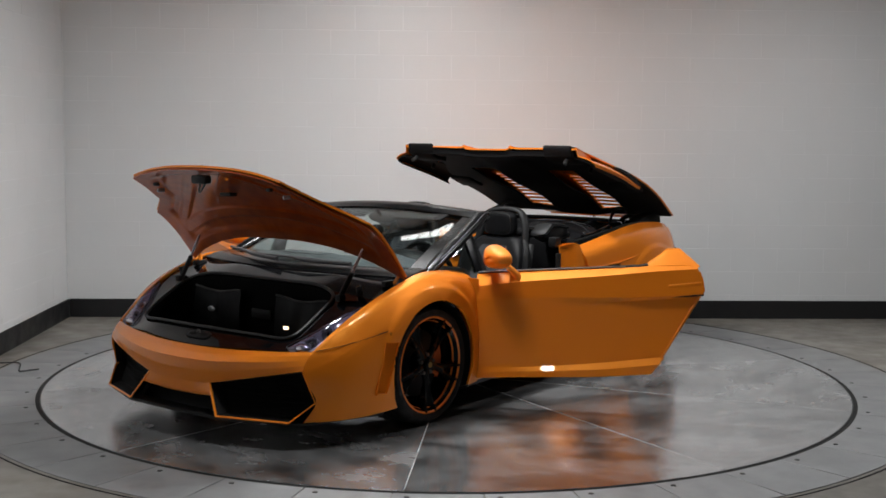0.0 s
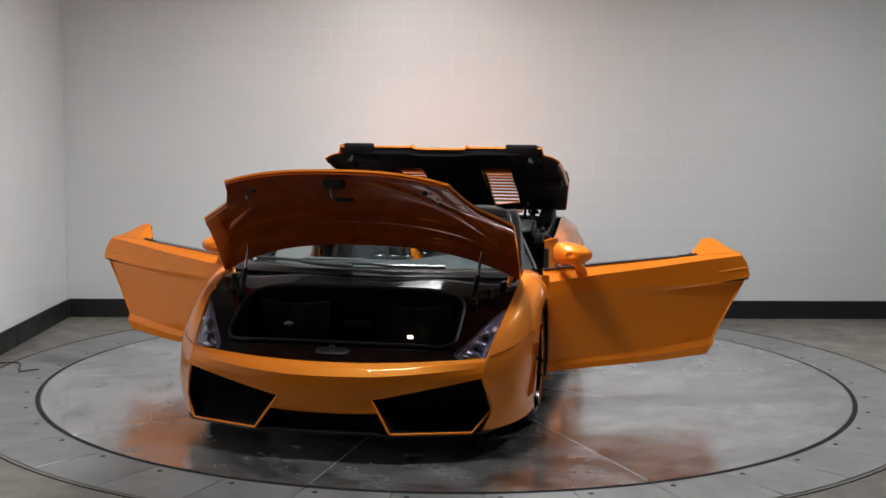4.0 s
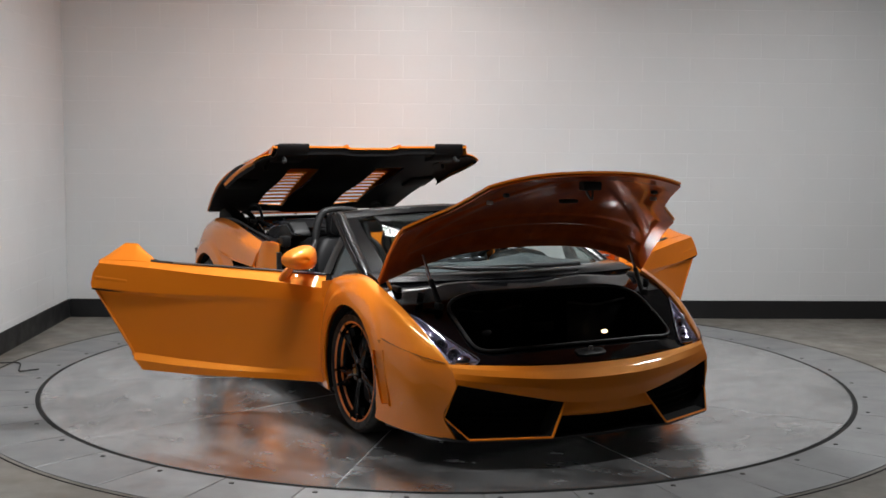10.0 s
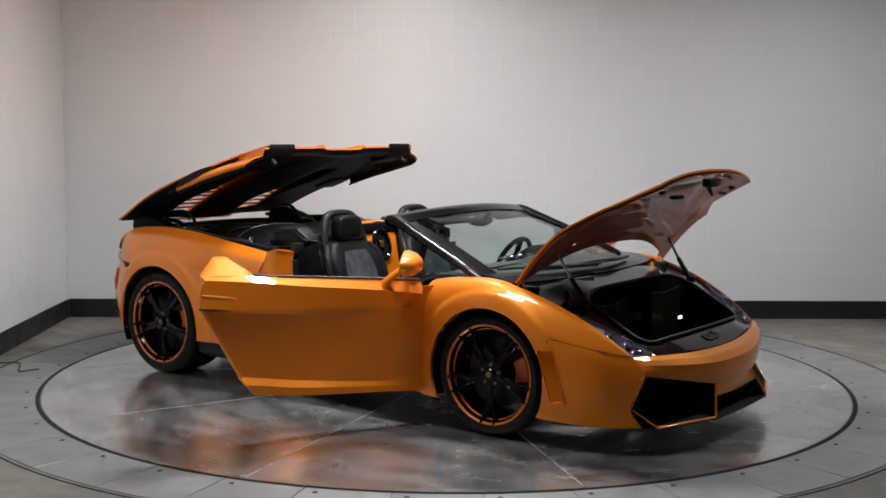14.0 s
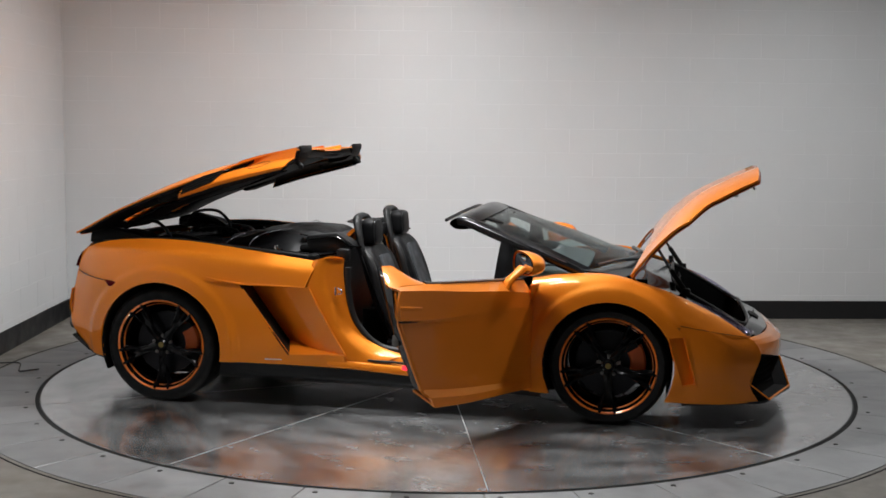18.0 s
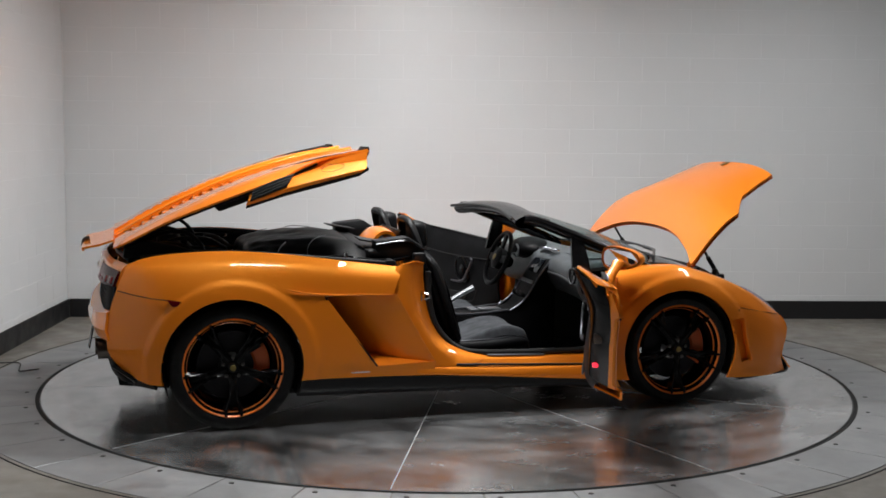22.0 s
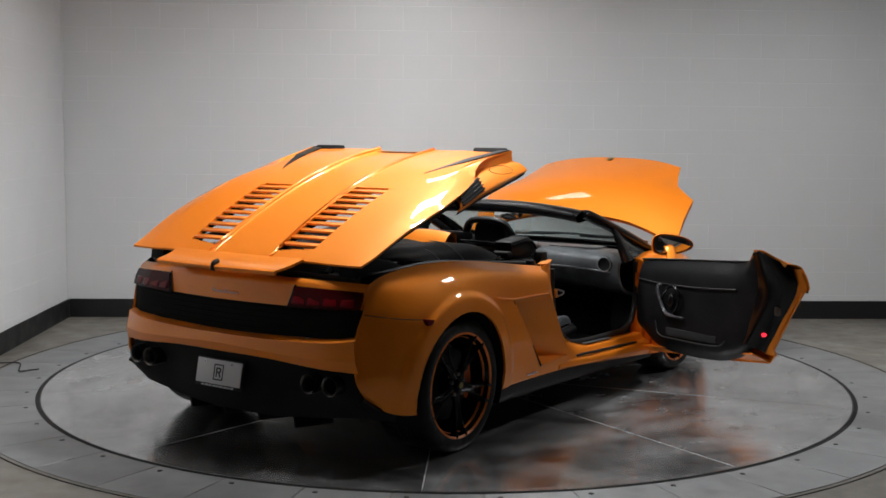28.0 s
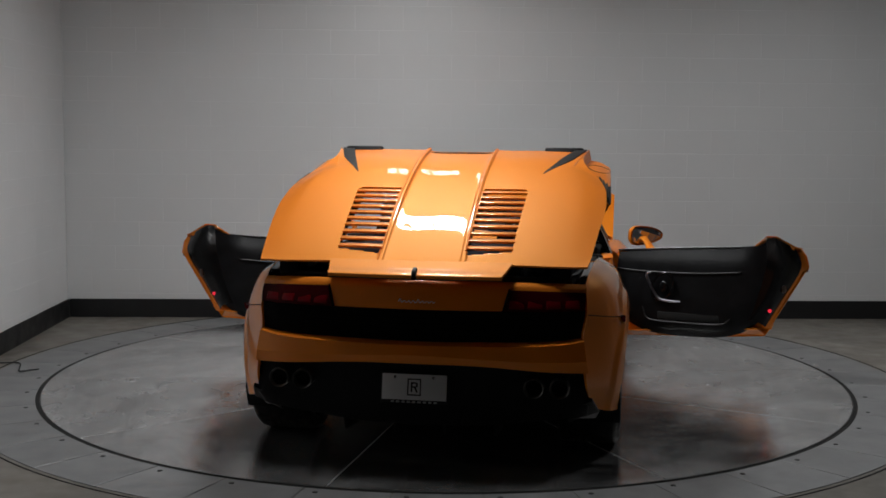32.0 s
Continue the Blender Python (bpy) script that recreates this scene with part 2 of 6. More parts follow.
def flare(g, cx, cz, r, rise):
    """Raises a ring of the flank round a wheel arch."""
    for p in g:
        d = math.hypot(p[0] - cx, p[2] - cz) - r
        p[1] += rise * (1 - smoothstep(0.065, 0.105, d)) * smoothstep(-0.02, 0.05, p[2] - cz + 0.12)


def sheet(rows, nu, nv, thick, centre, cuts=(), axes=(0, 2), su=True, sv=True, side=1, arch=None):
    """Verts and faces of a panel through rows of control points. side -1 mirrors it across the car's middle."""
    g = loft(rows, nu, nv, su, sv).reshape(-1, 3)
    if arch:
        flare(g, *arch)
    v, f = cut(g, grid_faces(nu, nv), cuts, axes) if cuts else (g, grid_faces(nu, nv))
    v = np.array(v, float)
    v[:, 1] *= side
    return shell(v, f, thick, (centre[0], centre[1] * side, centre[2]))


def merge(*pieces):
    verts, faces = [], []
    for v, f in pieces:
        k = len(verts)
        verts.extend([tuple(x) for x in v])
        faces.extend([tuple(i + k for i in x) for x in f])
    return verts, faces


def mirrored(piece):
    v = np.array(piece[0], float)
    v[:, 1] *= -1
    return v, [tuple(x)[::-1] for x in piece[1]]


def sided(piece, side):
    return piece if side > 0 else mirrored(piece)


def moved(piece, m):
    return [tuple(m @ Vector(v)) for v in piece[0]], piece[1]


def bm_piece(bm):
    bmesh.ops.recalc_face_normals(bm, faces=bm.faces)
    bm.verts.index_update()
    out = [tuple(v.co) for v in bm.verts], [tuple(v.index for v in f.verts) for f in bm.faces]
    bm.free()
    return out


def block(cx, cy, cz, sx, sy, sz, bevel=0.005, seg=2, turn=None):
    """A box with rounded edges."""
    bm = bmesh.new()
    bmesh.ops.create_cube(bm, size=1)
    bmesh.ops.scale(bm, vec=(sx, sy, sz), verts=bm.verts)
    if bevel > 0:
        bmesh.ops.bevel(bm, geom=bm.edges[:], offset=min(bevel, 0.45 * min(sx, sy, sz)), segments=seg, affect="EDGES", profile=0.5)
    m = Matrix.Translation((cx, cy, cz)) @ (turn or Matrix.Identity(4))
    bmesh.ops.transform(bm, matrix=m, verts=bm.verts)
    return bm_piece(bm)


def prism(poly, low, high, axis="y", bevel=0.004):
    """A flat outline drawn out along an axis, its edges rounded. The outline's two coordinates are the remaining axes in order."""
    bm = bmesh.new()
    def at(p, h):
        return {"x": (h, p[0], p[1]), "y": (p[0], h, p[1]), "z": (p[0], p[1], h)}[axis]
    a = [bm.verts.new(at(p, low)) for p in poly]
    b = [bm.verts.new(at(p, high)) for p in poly]
    bm.faces.new(a)
    bm.faces.new(b[::-1])
    for k in range(len(poly)):
        bm.faces.new((a[k - 1], a[k], b[k], b[k - 1]))
    if bevel > 0:
        bmesh.ops.recalc_face_normals(bm, faces=bm.faces)
        edges = [e for e in bm.edges if len(e.link_faces) == 2 and e.calc_face_angle(0) > 0.5]
        bmesh.ops.bevel(bm, geom=edges, offset=bevel, segments=2, affect="EDGES", profile=0.5)
    return bm_piece(bm)


def tube(points, radius, seg=10, n=None, smooth=True, flat=1.0, closed=False):
    """A round bar along a curve. radius: one number, or one for each given point."""
    p = spline(points, n or max(2, 4 * len(points)), smooth) if not closed else np.asarray(points, float)
    k = len(p)
    r = np.full(k, radius) if np.isscalar(radius) else spline(np.asarray(radius, float).reshape(-1, 1), k, smooth)[:, 0]
    verts = []
    up = Vector((0.13, 0.21, 0.97))
    for i in range(k):
        if closed:
            d = Vector(p[(i + 1) % k] - p[i - 1])
        else:
            d = Vector(p[min(i + 1, k - 1)] - p[max(i - 1, 0)])
        d.normalize()
        x = d.cross(up).normalized()
        y = d.cross(x).normalized()
        for j in range(seg):
            a = 2 * math.pi * j / seg
            verts.append(tuple(Vector(p[i]) + x * (math.cos(a) * r[i]) + y * (math.sin(a) * r[i] * flat)))
    faces = grid_faces(k, seg, closed, True)
    if not closed:
        faces += [tuple(range(seg))[::-1], tuple((k - 1) * seg + j for j in range(seg))]
    return verts, faces


def lathe(profile, n=64, axis="y", at=(0, 0, 0), closed=False):
    """A body of revolution: profile points are (radius, place along the axis)."""
    verts = []
    for r, h in profile:
        for k in range(n):
            a = 2 * math.pi * k / n
            c, s = r * math.cos(a), r * math.sin(a)
            v = {"y": (c, h, s), "z": (c, s, h), "x": (h, c, s)}[axis]
            verts.append((v[0] + at[0], v[1] + at[1], v[2] + at[2]))
    return verts, grid_faces(len(profile), n, closed, True)


def ellipsoid(c, r, nu=24, nv=16, m=None):
    prof = [(math.sin(math.pi * i / (nv - 1)), math.cos(math.pi * i / (nv - 1))) for i in range(nv)]
    v, f = lathe([(max(a, 1e-4), b) for a, b in prof], nu, "z")
    t = Matrix.Translation(c) @ (m or Matrix.Identity(4)) @ Matrix.Diagonal((*r, 1))
    return moved((v, f), t)


def smoothstep(a, b, x):
    t = min(1.0, max(0.0, (x - a) / (b - a)))
    return t * t * (3 - 2 * t)


def bowl_ring(cx, cy, hx, hy, power, n):
    """A rounded rectangle of n points."""
    out = []
    for k in range(n):
        a = 2 * math.pi * k / n
        c, s = math.cos(a), math.sin(a)
        out.append((cx + hx * math.copysign(abs(c) ** (2 / power), c), cy + hy * math.copysign(abs(s) ** (2 / power), s)))
    return out


def empty(name, label, category, group=""):
    return tagged(new(name), label, category, group)


# ---- the room ----
YAW = 2.2                      # the room is turned a little against the camera
CORNER = Vector((-3.175, 2.205, 0.0))
ROOM = Matrix.Translation(CORNER) @ pose(0, 0, 0, 0, 0, YAW)     # x along the back wall, y into it
LONG, DEEP = 9.6, 13.5


def room_box(name, x0, x1, y0, y1, z0, z1, mat):
    ob = part(name, block((x0 + x1) / 2, (y0 + y1) / 2, (z0 + z1) / 2, x1 - x0, y1 - y0, z1 - z0, 0), mat, smooth=False)
    ob.matrix_basis = ROOM
    return ob


def build_room():
    wall_back = tagged(room_box("wall_back", -0.25, LONG + 0.25, 0.006, 0.25, 0, CEIL, JOINT),
                       "white painted concrete block wall behind the turntable", "wall", kind="structure")
    wall_left = tagged(room_box("wall_left", -0.25, -0.006, -DEEP, 0.0, 0, CEIL, JOINT),
                       "white painted concrete block side wall", "wall", kind="structure")
    # Unseen walls and ceiling that close the room, dark to cut bounced light.
    tagged(room_box("wall_right", LONG + 0.01, LONG + 0.25, -DEEP, 0.0, 0, CEIL, CEILING), "dark grey side wall", "wall", kind="structure")
    tagged(room_box("wall_front", -0.25, LONG + 0.25, -DEEP - 0.25, -DEEP - 0.01, 0, CEIL, CEILING), "dark grey wall", "wall", kind="structure")
    tagged(room_box("ceiling", -0.25, LONG + 0.25, -DEEP - 0.25, 0.25, CEIL + 0.004, CEIL + 0.2, CEILING), "dark grey ceiling", "ceiling", kind="structure")
    tagged(room_box("floor", -0.25, LONG + 0.25, -DEEP - 0.25, 0.25, -0.2, -0.004, CONCRETE), "stained grey brown sealed concrete floor", "floor", kind="structure")
    tagged(room_box("baseboard", 0.013, LONG, -0.012, 0.004, -0.003, 0.150, SKIRTING), "black vinyl skirting along the block wall", "skirting", kind="structure")
    tagged(room_box("baseboard", 0.0, 0.012, -DEEP, -0.013, -0.003, 0.150, SKIRTING), "black vinyl skirting along the block wall", "skirting", kind="structure")
    return wall_back, wall_left


wall_back, wall_left = build_room()


def build_ceiling_lamps():
    for lx, ly, sx, sy, watts in LAMPS:
        lamp = empty("ceiling_light", "long white ceiling light fitting out of view", "lamp", "ceiling lights")
        part("housing", block(0, 0, 0.045, sx + 0.06, sy + 0.06, 0.08, 0.01), SATIN, lamp)
        part("diffuser", block(0, 0, 0.0, sx, sy, 0.012, 0.004), TUBE_GLOW, lamp)
        for k in range(4):
            part("louvre", block(-sx / 2 + sx * (k + 0.5) / 4, 0, -0.020, 0.012, sy, 0.012, 0), SATIN, lamp)
        for k in range(2):
            part("louvre", block(0, -sy / 2 + sy * (k + 1) / 3, -0.020, sx, 0.010, 0.012, 0), SATIN, lamp)
        lamp.matrix_basis = pose(lx, ly, CEIL - 0.08)


build_ceiling_lamps()

# ---- the turntable ----
DISC_R, RING_IN, RING_OUT = 2.500, 2.530, 2.912


def wedge(r0, r1, a0, a1, low, high, n=14, edge=0.002):
    """A plate between two radii and two angles, with a fine bevel on its upper edge."""
    verts = []
    for r, z, e in ((r0, low, 0), (r1, low, 0), (r1, high - edge, 0), (r1 - edge, high, 1), (r0 + edge, high, 1), (r0, high - edge, 0)):
        for k in range(n):
            a = a0 + (a1 - a0) * k / (n - 1)
            off = e * edge / max(r, 0.05) * (1 - 2 * k / (n - 1))
            verts.append((r * math.cos(a + off), r * math.sin(a + off), z))
    faces = []
    for i in range(6):
        j = (i + 1) % 6
        for k in range(n - 1):
            faces.append((i * n + k, i * n + k + 1, j * n + k + 1, j * n + k))
    faces += [tuple(i * n for i in range(6)), tuple(i * n + n - 1 for i in range(6))[::-1]]
    return verts, faces


def build_turntable():
    base = tagged(part("turntable_pit", lathe([(0.01, -0.03), (2.944, -0.03), (2.944, -0.0015), (2.936, -0.0015), (2.93, -0.02), (0.01, -0.02)], 120, "z", closed=True), GAP),
                  "black pit rim under the turntable plates", "rim", kind="structure")
    # Matt black ring stands in for the gap's shade, hiding its lit walls.
    tagged(part("turntable_gap", lathe([(2.506, -0.012), (2.506, -0.003), (2.5285, -0.003), (2.5285, -0.012)], 160, "z", closed=True), GAP), "black ring drawn as the dark gap round the turntable", "gap seal", kind="structure")
    ring = empty("turntable_ring", "dark grey steel ring of bolted plates in the floor", "turntable ring")
    step = 2 * math.pi / 40
    first = radians(-95.2)
    plate = mesh_of("ring_plate", *wedge(RING_IN, RING_OUT, 0.0009, step - 0.0009, -0.018, 0.0, 8))
    bolt = mesh_of("bolt", *lathe([(0.0001, 0.001), (0.011, 0.001), (0.013, -0.001), (0.013, -0.004)], 12, "z"))
    for k in range(40):
        p = part("ring_plate", plate, RING, ring, smooth=False)
        p.matrix_basis = pose(0, 0, 0, 0, 0, math.degrees(first + k * step))
        b = part("bolt", bolt, BOLT, ring)
        a = first + k * step + 0.026
        b.matrix_basis = pose(2.585 * math.cos(a), 2.585 * math.sin(a), 0.002)
    disc = empty("turntable_disc", "round brushed steel turntable of wedge plates, scuffed and glossy", "turntable")
    wedge_mesh = mesh_of("disc_plate", *wedge(0.03, DISC_R, 0.0006, 2 * math.pi / 10 - 0.0006, -0.018, 0.0, 26, 0.0015))
    for k in range(10):
        p = part("disc_plate", wedge_mesh, PLATE, disc, smooth=False)
        p.matrix_basis = pose(0, 0, 0, 0, 0, -2.0 + 36 * k)
    seam_mesh = mesh_of("plate_seam", *block(1.255, 0, 0.0002, 2.44, 0.0045, 0.0012, 0))
    for k in range(10):
        part("plate_seam", seam_mesh, WORN, disc, smooth=False).matrix_basis = pose(0, 0, 0, 0, 0, -2.0 + 36 * k)
    part("disc_rim", lathe([(2.5005, 0.0), (2.505, 0.0), (2.505, -0.02), (2.5005, -0.02)], 160, "z", closed=True), BOLT, disc)
    return disc


disc = build_turntable()


def build_cable():
    pts = [(-3.12, 0.15, 0.006), (-2.98, 0.20, 0.006), (-2.86, 0.20, 0.007), (-2.80, 0.05, 0.006), (-2.76, -0.06, 0.006), (-2.70, -0.02, 0.006), (-2.66, 0.01, 0.006)]
    tagged(part("floor_cable", tube(pts, 0.0045, 8, 60), CABLE), "thin black cable lying on the concrete floor", "cable")


build_cable()

# ---- the car: x forward, y to its left, z up, from the ground amid the wheelbase ----
car = empty("sports_car", "orange two-seat convertible sports car, doors, bonnet and engine lid open", "car")
MID = (0.0, 0.0, 0.45)
FRONT_ARCH = circle_poly(1.265, 0.322, 0.352)
REAR_ARCH = circle_poly(-1.292, 0.332, 0.368)


def at_x(x, pairs):
    return [(x, y, z) for y, z in pairs]


# front flank, from the door to the outer edge of the front intake; each row runs from the sill up to the bonnet's edge
FLANK_FRONT = [
    at_x(0.845, [(0.925, 0.165), (0.932, 0.42), (0.925, 0.60), (0.902, 0.70), (0.862, 0.757), (0.80, 0.778)]),
    at_x(1.00, [(0.940, 0.16), (0.946, 0.42), (0.943, 0.62), (0.917, 0.735), (0.872, 0.787), (0.80, 0.802)]),
    at_x(1.25, [(0.945, 0.16), (0.953, 0.42), (0.955, 0.64), (0.932, 0.745), (0.887, 0.800), (0.83, 0.812)]),
    at_x(1.42, [(0.942, 0.155), (0.951, 0.42), (0.952, 0.61), (0.925, 0.705), (0.880, 0.760), (0.83, 0.775)]),
] + [
    at_x(1.60, [(0.935, 0.145), (0.946, 0.38), (0.942, 0.555), (0.912, 0.645), (0.868, 0.702), (0.82, 0.715)]),
    at_x(1.76, [(0.910, 0.138), (0.925, 0.33), (0.915, 0.50), (0.885, 0.575), (0.845, 0.628), (0.80, 0.642)]),
    at_x(1.90, [(0.855, 0.132), (0.880, 0.29), (0.868, 0.44), (0.838, 0.507), (0.800, 0.547), (0.775, 0.560)]),
    [(2.07, 0.745, 0.13), (2.02, 0.785, 0.23), (2.06, 0.765, 0.33), (2.075, 0.748, 0.395), (2.05, 0.752, 0.445), (2.012, 0.752, 0.480)],
]
# rear flank, from the door gap to the tail
FLANK_REAR = [
    at_x(-0.10, [(0.900, 0.235), (0.915, 0.33), (0.915, 0.50), (0.910, 0.62), (0.897, 0.70), (0.862, 0.79), (0.80, 0.825)]),
    at_x(-0.43, [(0.905, 0.245), (0.920, 0.33), (0.920, 0.50), (0.916, 0.63), (0.906, 0.70), (0.880, 0.79), (0.82, 0.842)]),
    at_x(-0.80, [(0.915, 0.25), (0.930, 0.35), (0.930, 0.50), (0.926, 0.63), (0.918, 0.71), (0.893, 0.825), (0.815, 0.888)]),
    at_x(-1.05, [(0.935, 0.25), (0.946, 0.38), (0.950, 0.55), (0.950, 0.66), (0.935, 0.76), (0.897, 0.86), (0.805, 0.918)]),
] + [
    at_x(-1.30, [(0.945, 0.25), (0.955, 0.40), (0.960, 0.57), (0.957, 0.69), (0.935, 0.79), (0.888, 0.875), (0.795, 0.934)]),
    at_x(-1.55, [(0.935, 0.25), (0.950, 0.40), (0.950, 0.57), (0.942, 0.68), (0.918, 0.78), (0.870, 0.865), (0.785, 0.927)]),
    at_x(-1.72, [(0.880, 0.26), (0.903, 0.40), (0.900, 0.57), (0.890, 0.68), (0.868, 0.77), (0.835, 0.85), (0.775, 0.905)]),
    [(-1.83, 0.80, 0.30), (-1.92, 0.785, 0.42), (-1.92, 0.765, 0.57), (-1.90, 0.765, 0.66), (-1.872, 0.778, 0.745), (-1.842, 0.772, 0.82), (-1.815, 0.765, 0.872)],
]
SLOT = [(1.585, 0.494), (1.665, 0.498), (1.728, 0.246), (1.662, 0.236)]
DOOR_LINE = [(-0.365, 0.95), (-0.365, 0.85), (-0.432, 0.69), (-0.205, 0.31), (-0.165, 0.20), (0.5, 0.2), (0.5, 0.95)]
INTAKE = [(-0.805, 0.697), (-0.39, 0.689), (-0.18, 0.318), (-0.520, 0.310)]


def seam(x):
    return 0.585 - (x - 1.50) * 0.205


def build_flanks():
    below = [(1.515, seam(1.515)), (2.2, seam(2.2)), (2.2, 0.0), (1.515, 0.0)]
    above = [(1.50, seam(1.50) + 0.005), (2.2, seam(2.2) + 0.005), (2.2, 1.0), (1.50, 1.0)]
    behind = [(0.5, 0.0), (1.50, 0.0), (1.50, 1.0), (0.5, 1.0)]
    for s in (1, -1):
        fender = part("front_wing", sheet(FLANK_FRONT, 110, 56, 0.012, (1.3, 0.3, 0.3), (FRONT_ARCH, below), side=s, arch=(1.265, 0.322, 0.352, 0.010)), PAINT, car)
        part("bumper_side", sheet(FLANK_FRONT, 110, 50, 0.012, (1.3, 0.3, 0.3), (FRONT_ARCH, above, behind, SLOT), side=s, arch=(1.265, 0.322, 0.352, 0.010)), PAINT, car)
        part("bumper_seam", sided(tube([(1.495, 0.9495, 0.588), (1.60, 0.9435, 0.567), (1.76, 0.906, 0.5345), (1.90, 0.8445, 0.506), (2.00, 0.768, 0.4845)], 0.0016, 6, 24), s), GAP, fender)
        part("marker_lamp", sided(block(1.590, 0.944, 0.549, 0.105, 0.012, 0.020, 0.005, turn=pose(0, 0, 0, 0, 11, -4)), s), AMBER, fender, "amber side marker lamp")
        # the slim slot behind the front corner
        ramp = [[(1.575, 0.950, 0.50), (1.655, 0.938, 0.225)], [(1.625, 0.925, 0.50), (1.690, 0.918, 0.225)], [(1.668, 0.900, 0.50), (1.735, 0.893, 0.225)]]
        slot = part("brake_slot", sheet(ramp, 8, 12, 0.004, (1.6, 0.3, 0.4), side=s), PAINT, fender, "slim recessed air slot")
        part("slot_wall", sheet([[(1.667, 0.944, 0.503), (1.732, 0.938, 0.238)], [(1.660, 0.895, 0.50), (1.725, 0.888, 0.235)]], 3, 8, 0.004, (1.9, 0.9, 0.4), side=s), PAINT, slot)
        part("arch_liner", sided(lathe_arc(1.265, 0.322, 0.345, 0.60, 0.93, -25, 205), s), LINER, car)
        quarter = part("rear_wing", sheet(FLANK_REAR, 140, 64, 0.012, (-1.2, 0.3, 0.3), (REAR_ARCH, INTAKE, DOOR_LINE), side=s, arch=(-1.292, 0.332, 0.368, 0.013)), PAINT, car)
        part("arch_liner", sided(lathe_arc(-1.292, 0.332, 0.362, 0.55, 0.935, -25, 205), s), LINER, car)
        # scoop of the side intake: flush at the door, deep at its rear edge
        scoop = [[(-0.412, 0.905, 0.693), (-0.362, 0.912, 0.60), (-0.277, 0.913, 0.45), (-0.195, 0.912, 0.312)],
                 [(-0.60, 0.845, 0.692), (-0.55, 0.845, 0.60), (-0.47, 0.845, 0.45), (-0.38, 0.845, 0.316)],
                 [(-0.83, 0.725, 0.698), (-0.77, 0.725, 0.60), (-0.66, 0.725, 0.45), (-0.55, 0.725, 0.312)]]
        part("intake_scoop", sheet(scoop, 20, 20, 0.01, (-0.5, 0.2, 0.45), side=s), PAINT, quarter)
        lip_top = [[(-0.436, 0.905, 0.6895), (-0.805, 0.918, 0.6975)], [(-0.436, 0.72, 0.690), (-0.83, 0.72, 0.699)]]
        part("intake_roof", sheet(lip_top, 2, 12, 0.006, (-0.6, 0.85, 1.5), side=s), PAINT, quarter)
        lip_low = [[(-0.20, 0.914, 0.314), (-0.52, 0.925, 0.309)], [(-0.24, 0.72, 0.375), (-0.58, 0.72, 0.370)]]
        part("intake_floor", sheet(lip_low, 2, 12, 0.006, (-0.4, 0.85, -1.0), side=s), PAINT, quarter)
        back = [[(-0.805, 0.922, 0.697), (-0.520, 0.926, 0.310)], [(-0.83, 0.72, 0.699), (-0.55, 0.72, 0.310)]]
        part("intake_wall", sheet(back, 2, 16, 0.008, (-1.2, 0.85, 0.5), side=s), LINER, quarter)
        part("marker_lamp", sided(prism([(-1.625, 0.705), (-1.525, 0.688), (-1.550, 0.668), (-1.600, 0.668)], 0.928, 0.951, "y", 0.004), s), RED_LENS, quarter, "dark red side marker lamp")
        part("wing_seam", sided(tube([(-1.868, 0.782, 0.737), (-1.79, 0.853, 0.722), (-1.70, 0.906, 0.708), (-1.62, 0.937, 0.700)], 0.0022, 6, 14), s), GAP, quarter)
        # crease over the intake
        part("crease", sided(tube([(-1.02, 0.948, 0.742), (-0.93, 0.940, 0.722), (-0.80, 0.922, 0.703), (-0.60, 0.912, 0.697), (-0.436, 0.907, 0.692)], [0.001, 0.005, 0.007, 0.006, 0.004], 8, 24), s), PAINT, quarter)
        part("script_badge", sided(tube([(-0.665 + 0.0048 * k, 0.924, 0.277 + 0.003 * math.sin(2.1 * k) + 0.0001 * k) for k in range(22)], 0.0022, 6, 90), s), BADGE, quarter, "small silver script badge")


def lathe_arc(cx, cz, r, y0, y1, a0, a1, n=48):
    """A wheel-arch lining: part of a drum, closed on its inner side."""
    verts = []
    for y, rr in ((y1, r), (y0, r), (y0, 0.05)):
        for k in range(n):
            a = radians(a0 + (a1 - a0) * k / (n - 1))
            verts.append((cx + rr * math.cos(a), y, cz + rr * math.sin(a)))
    return verts, grid_faces(3, n)


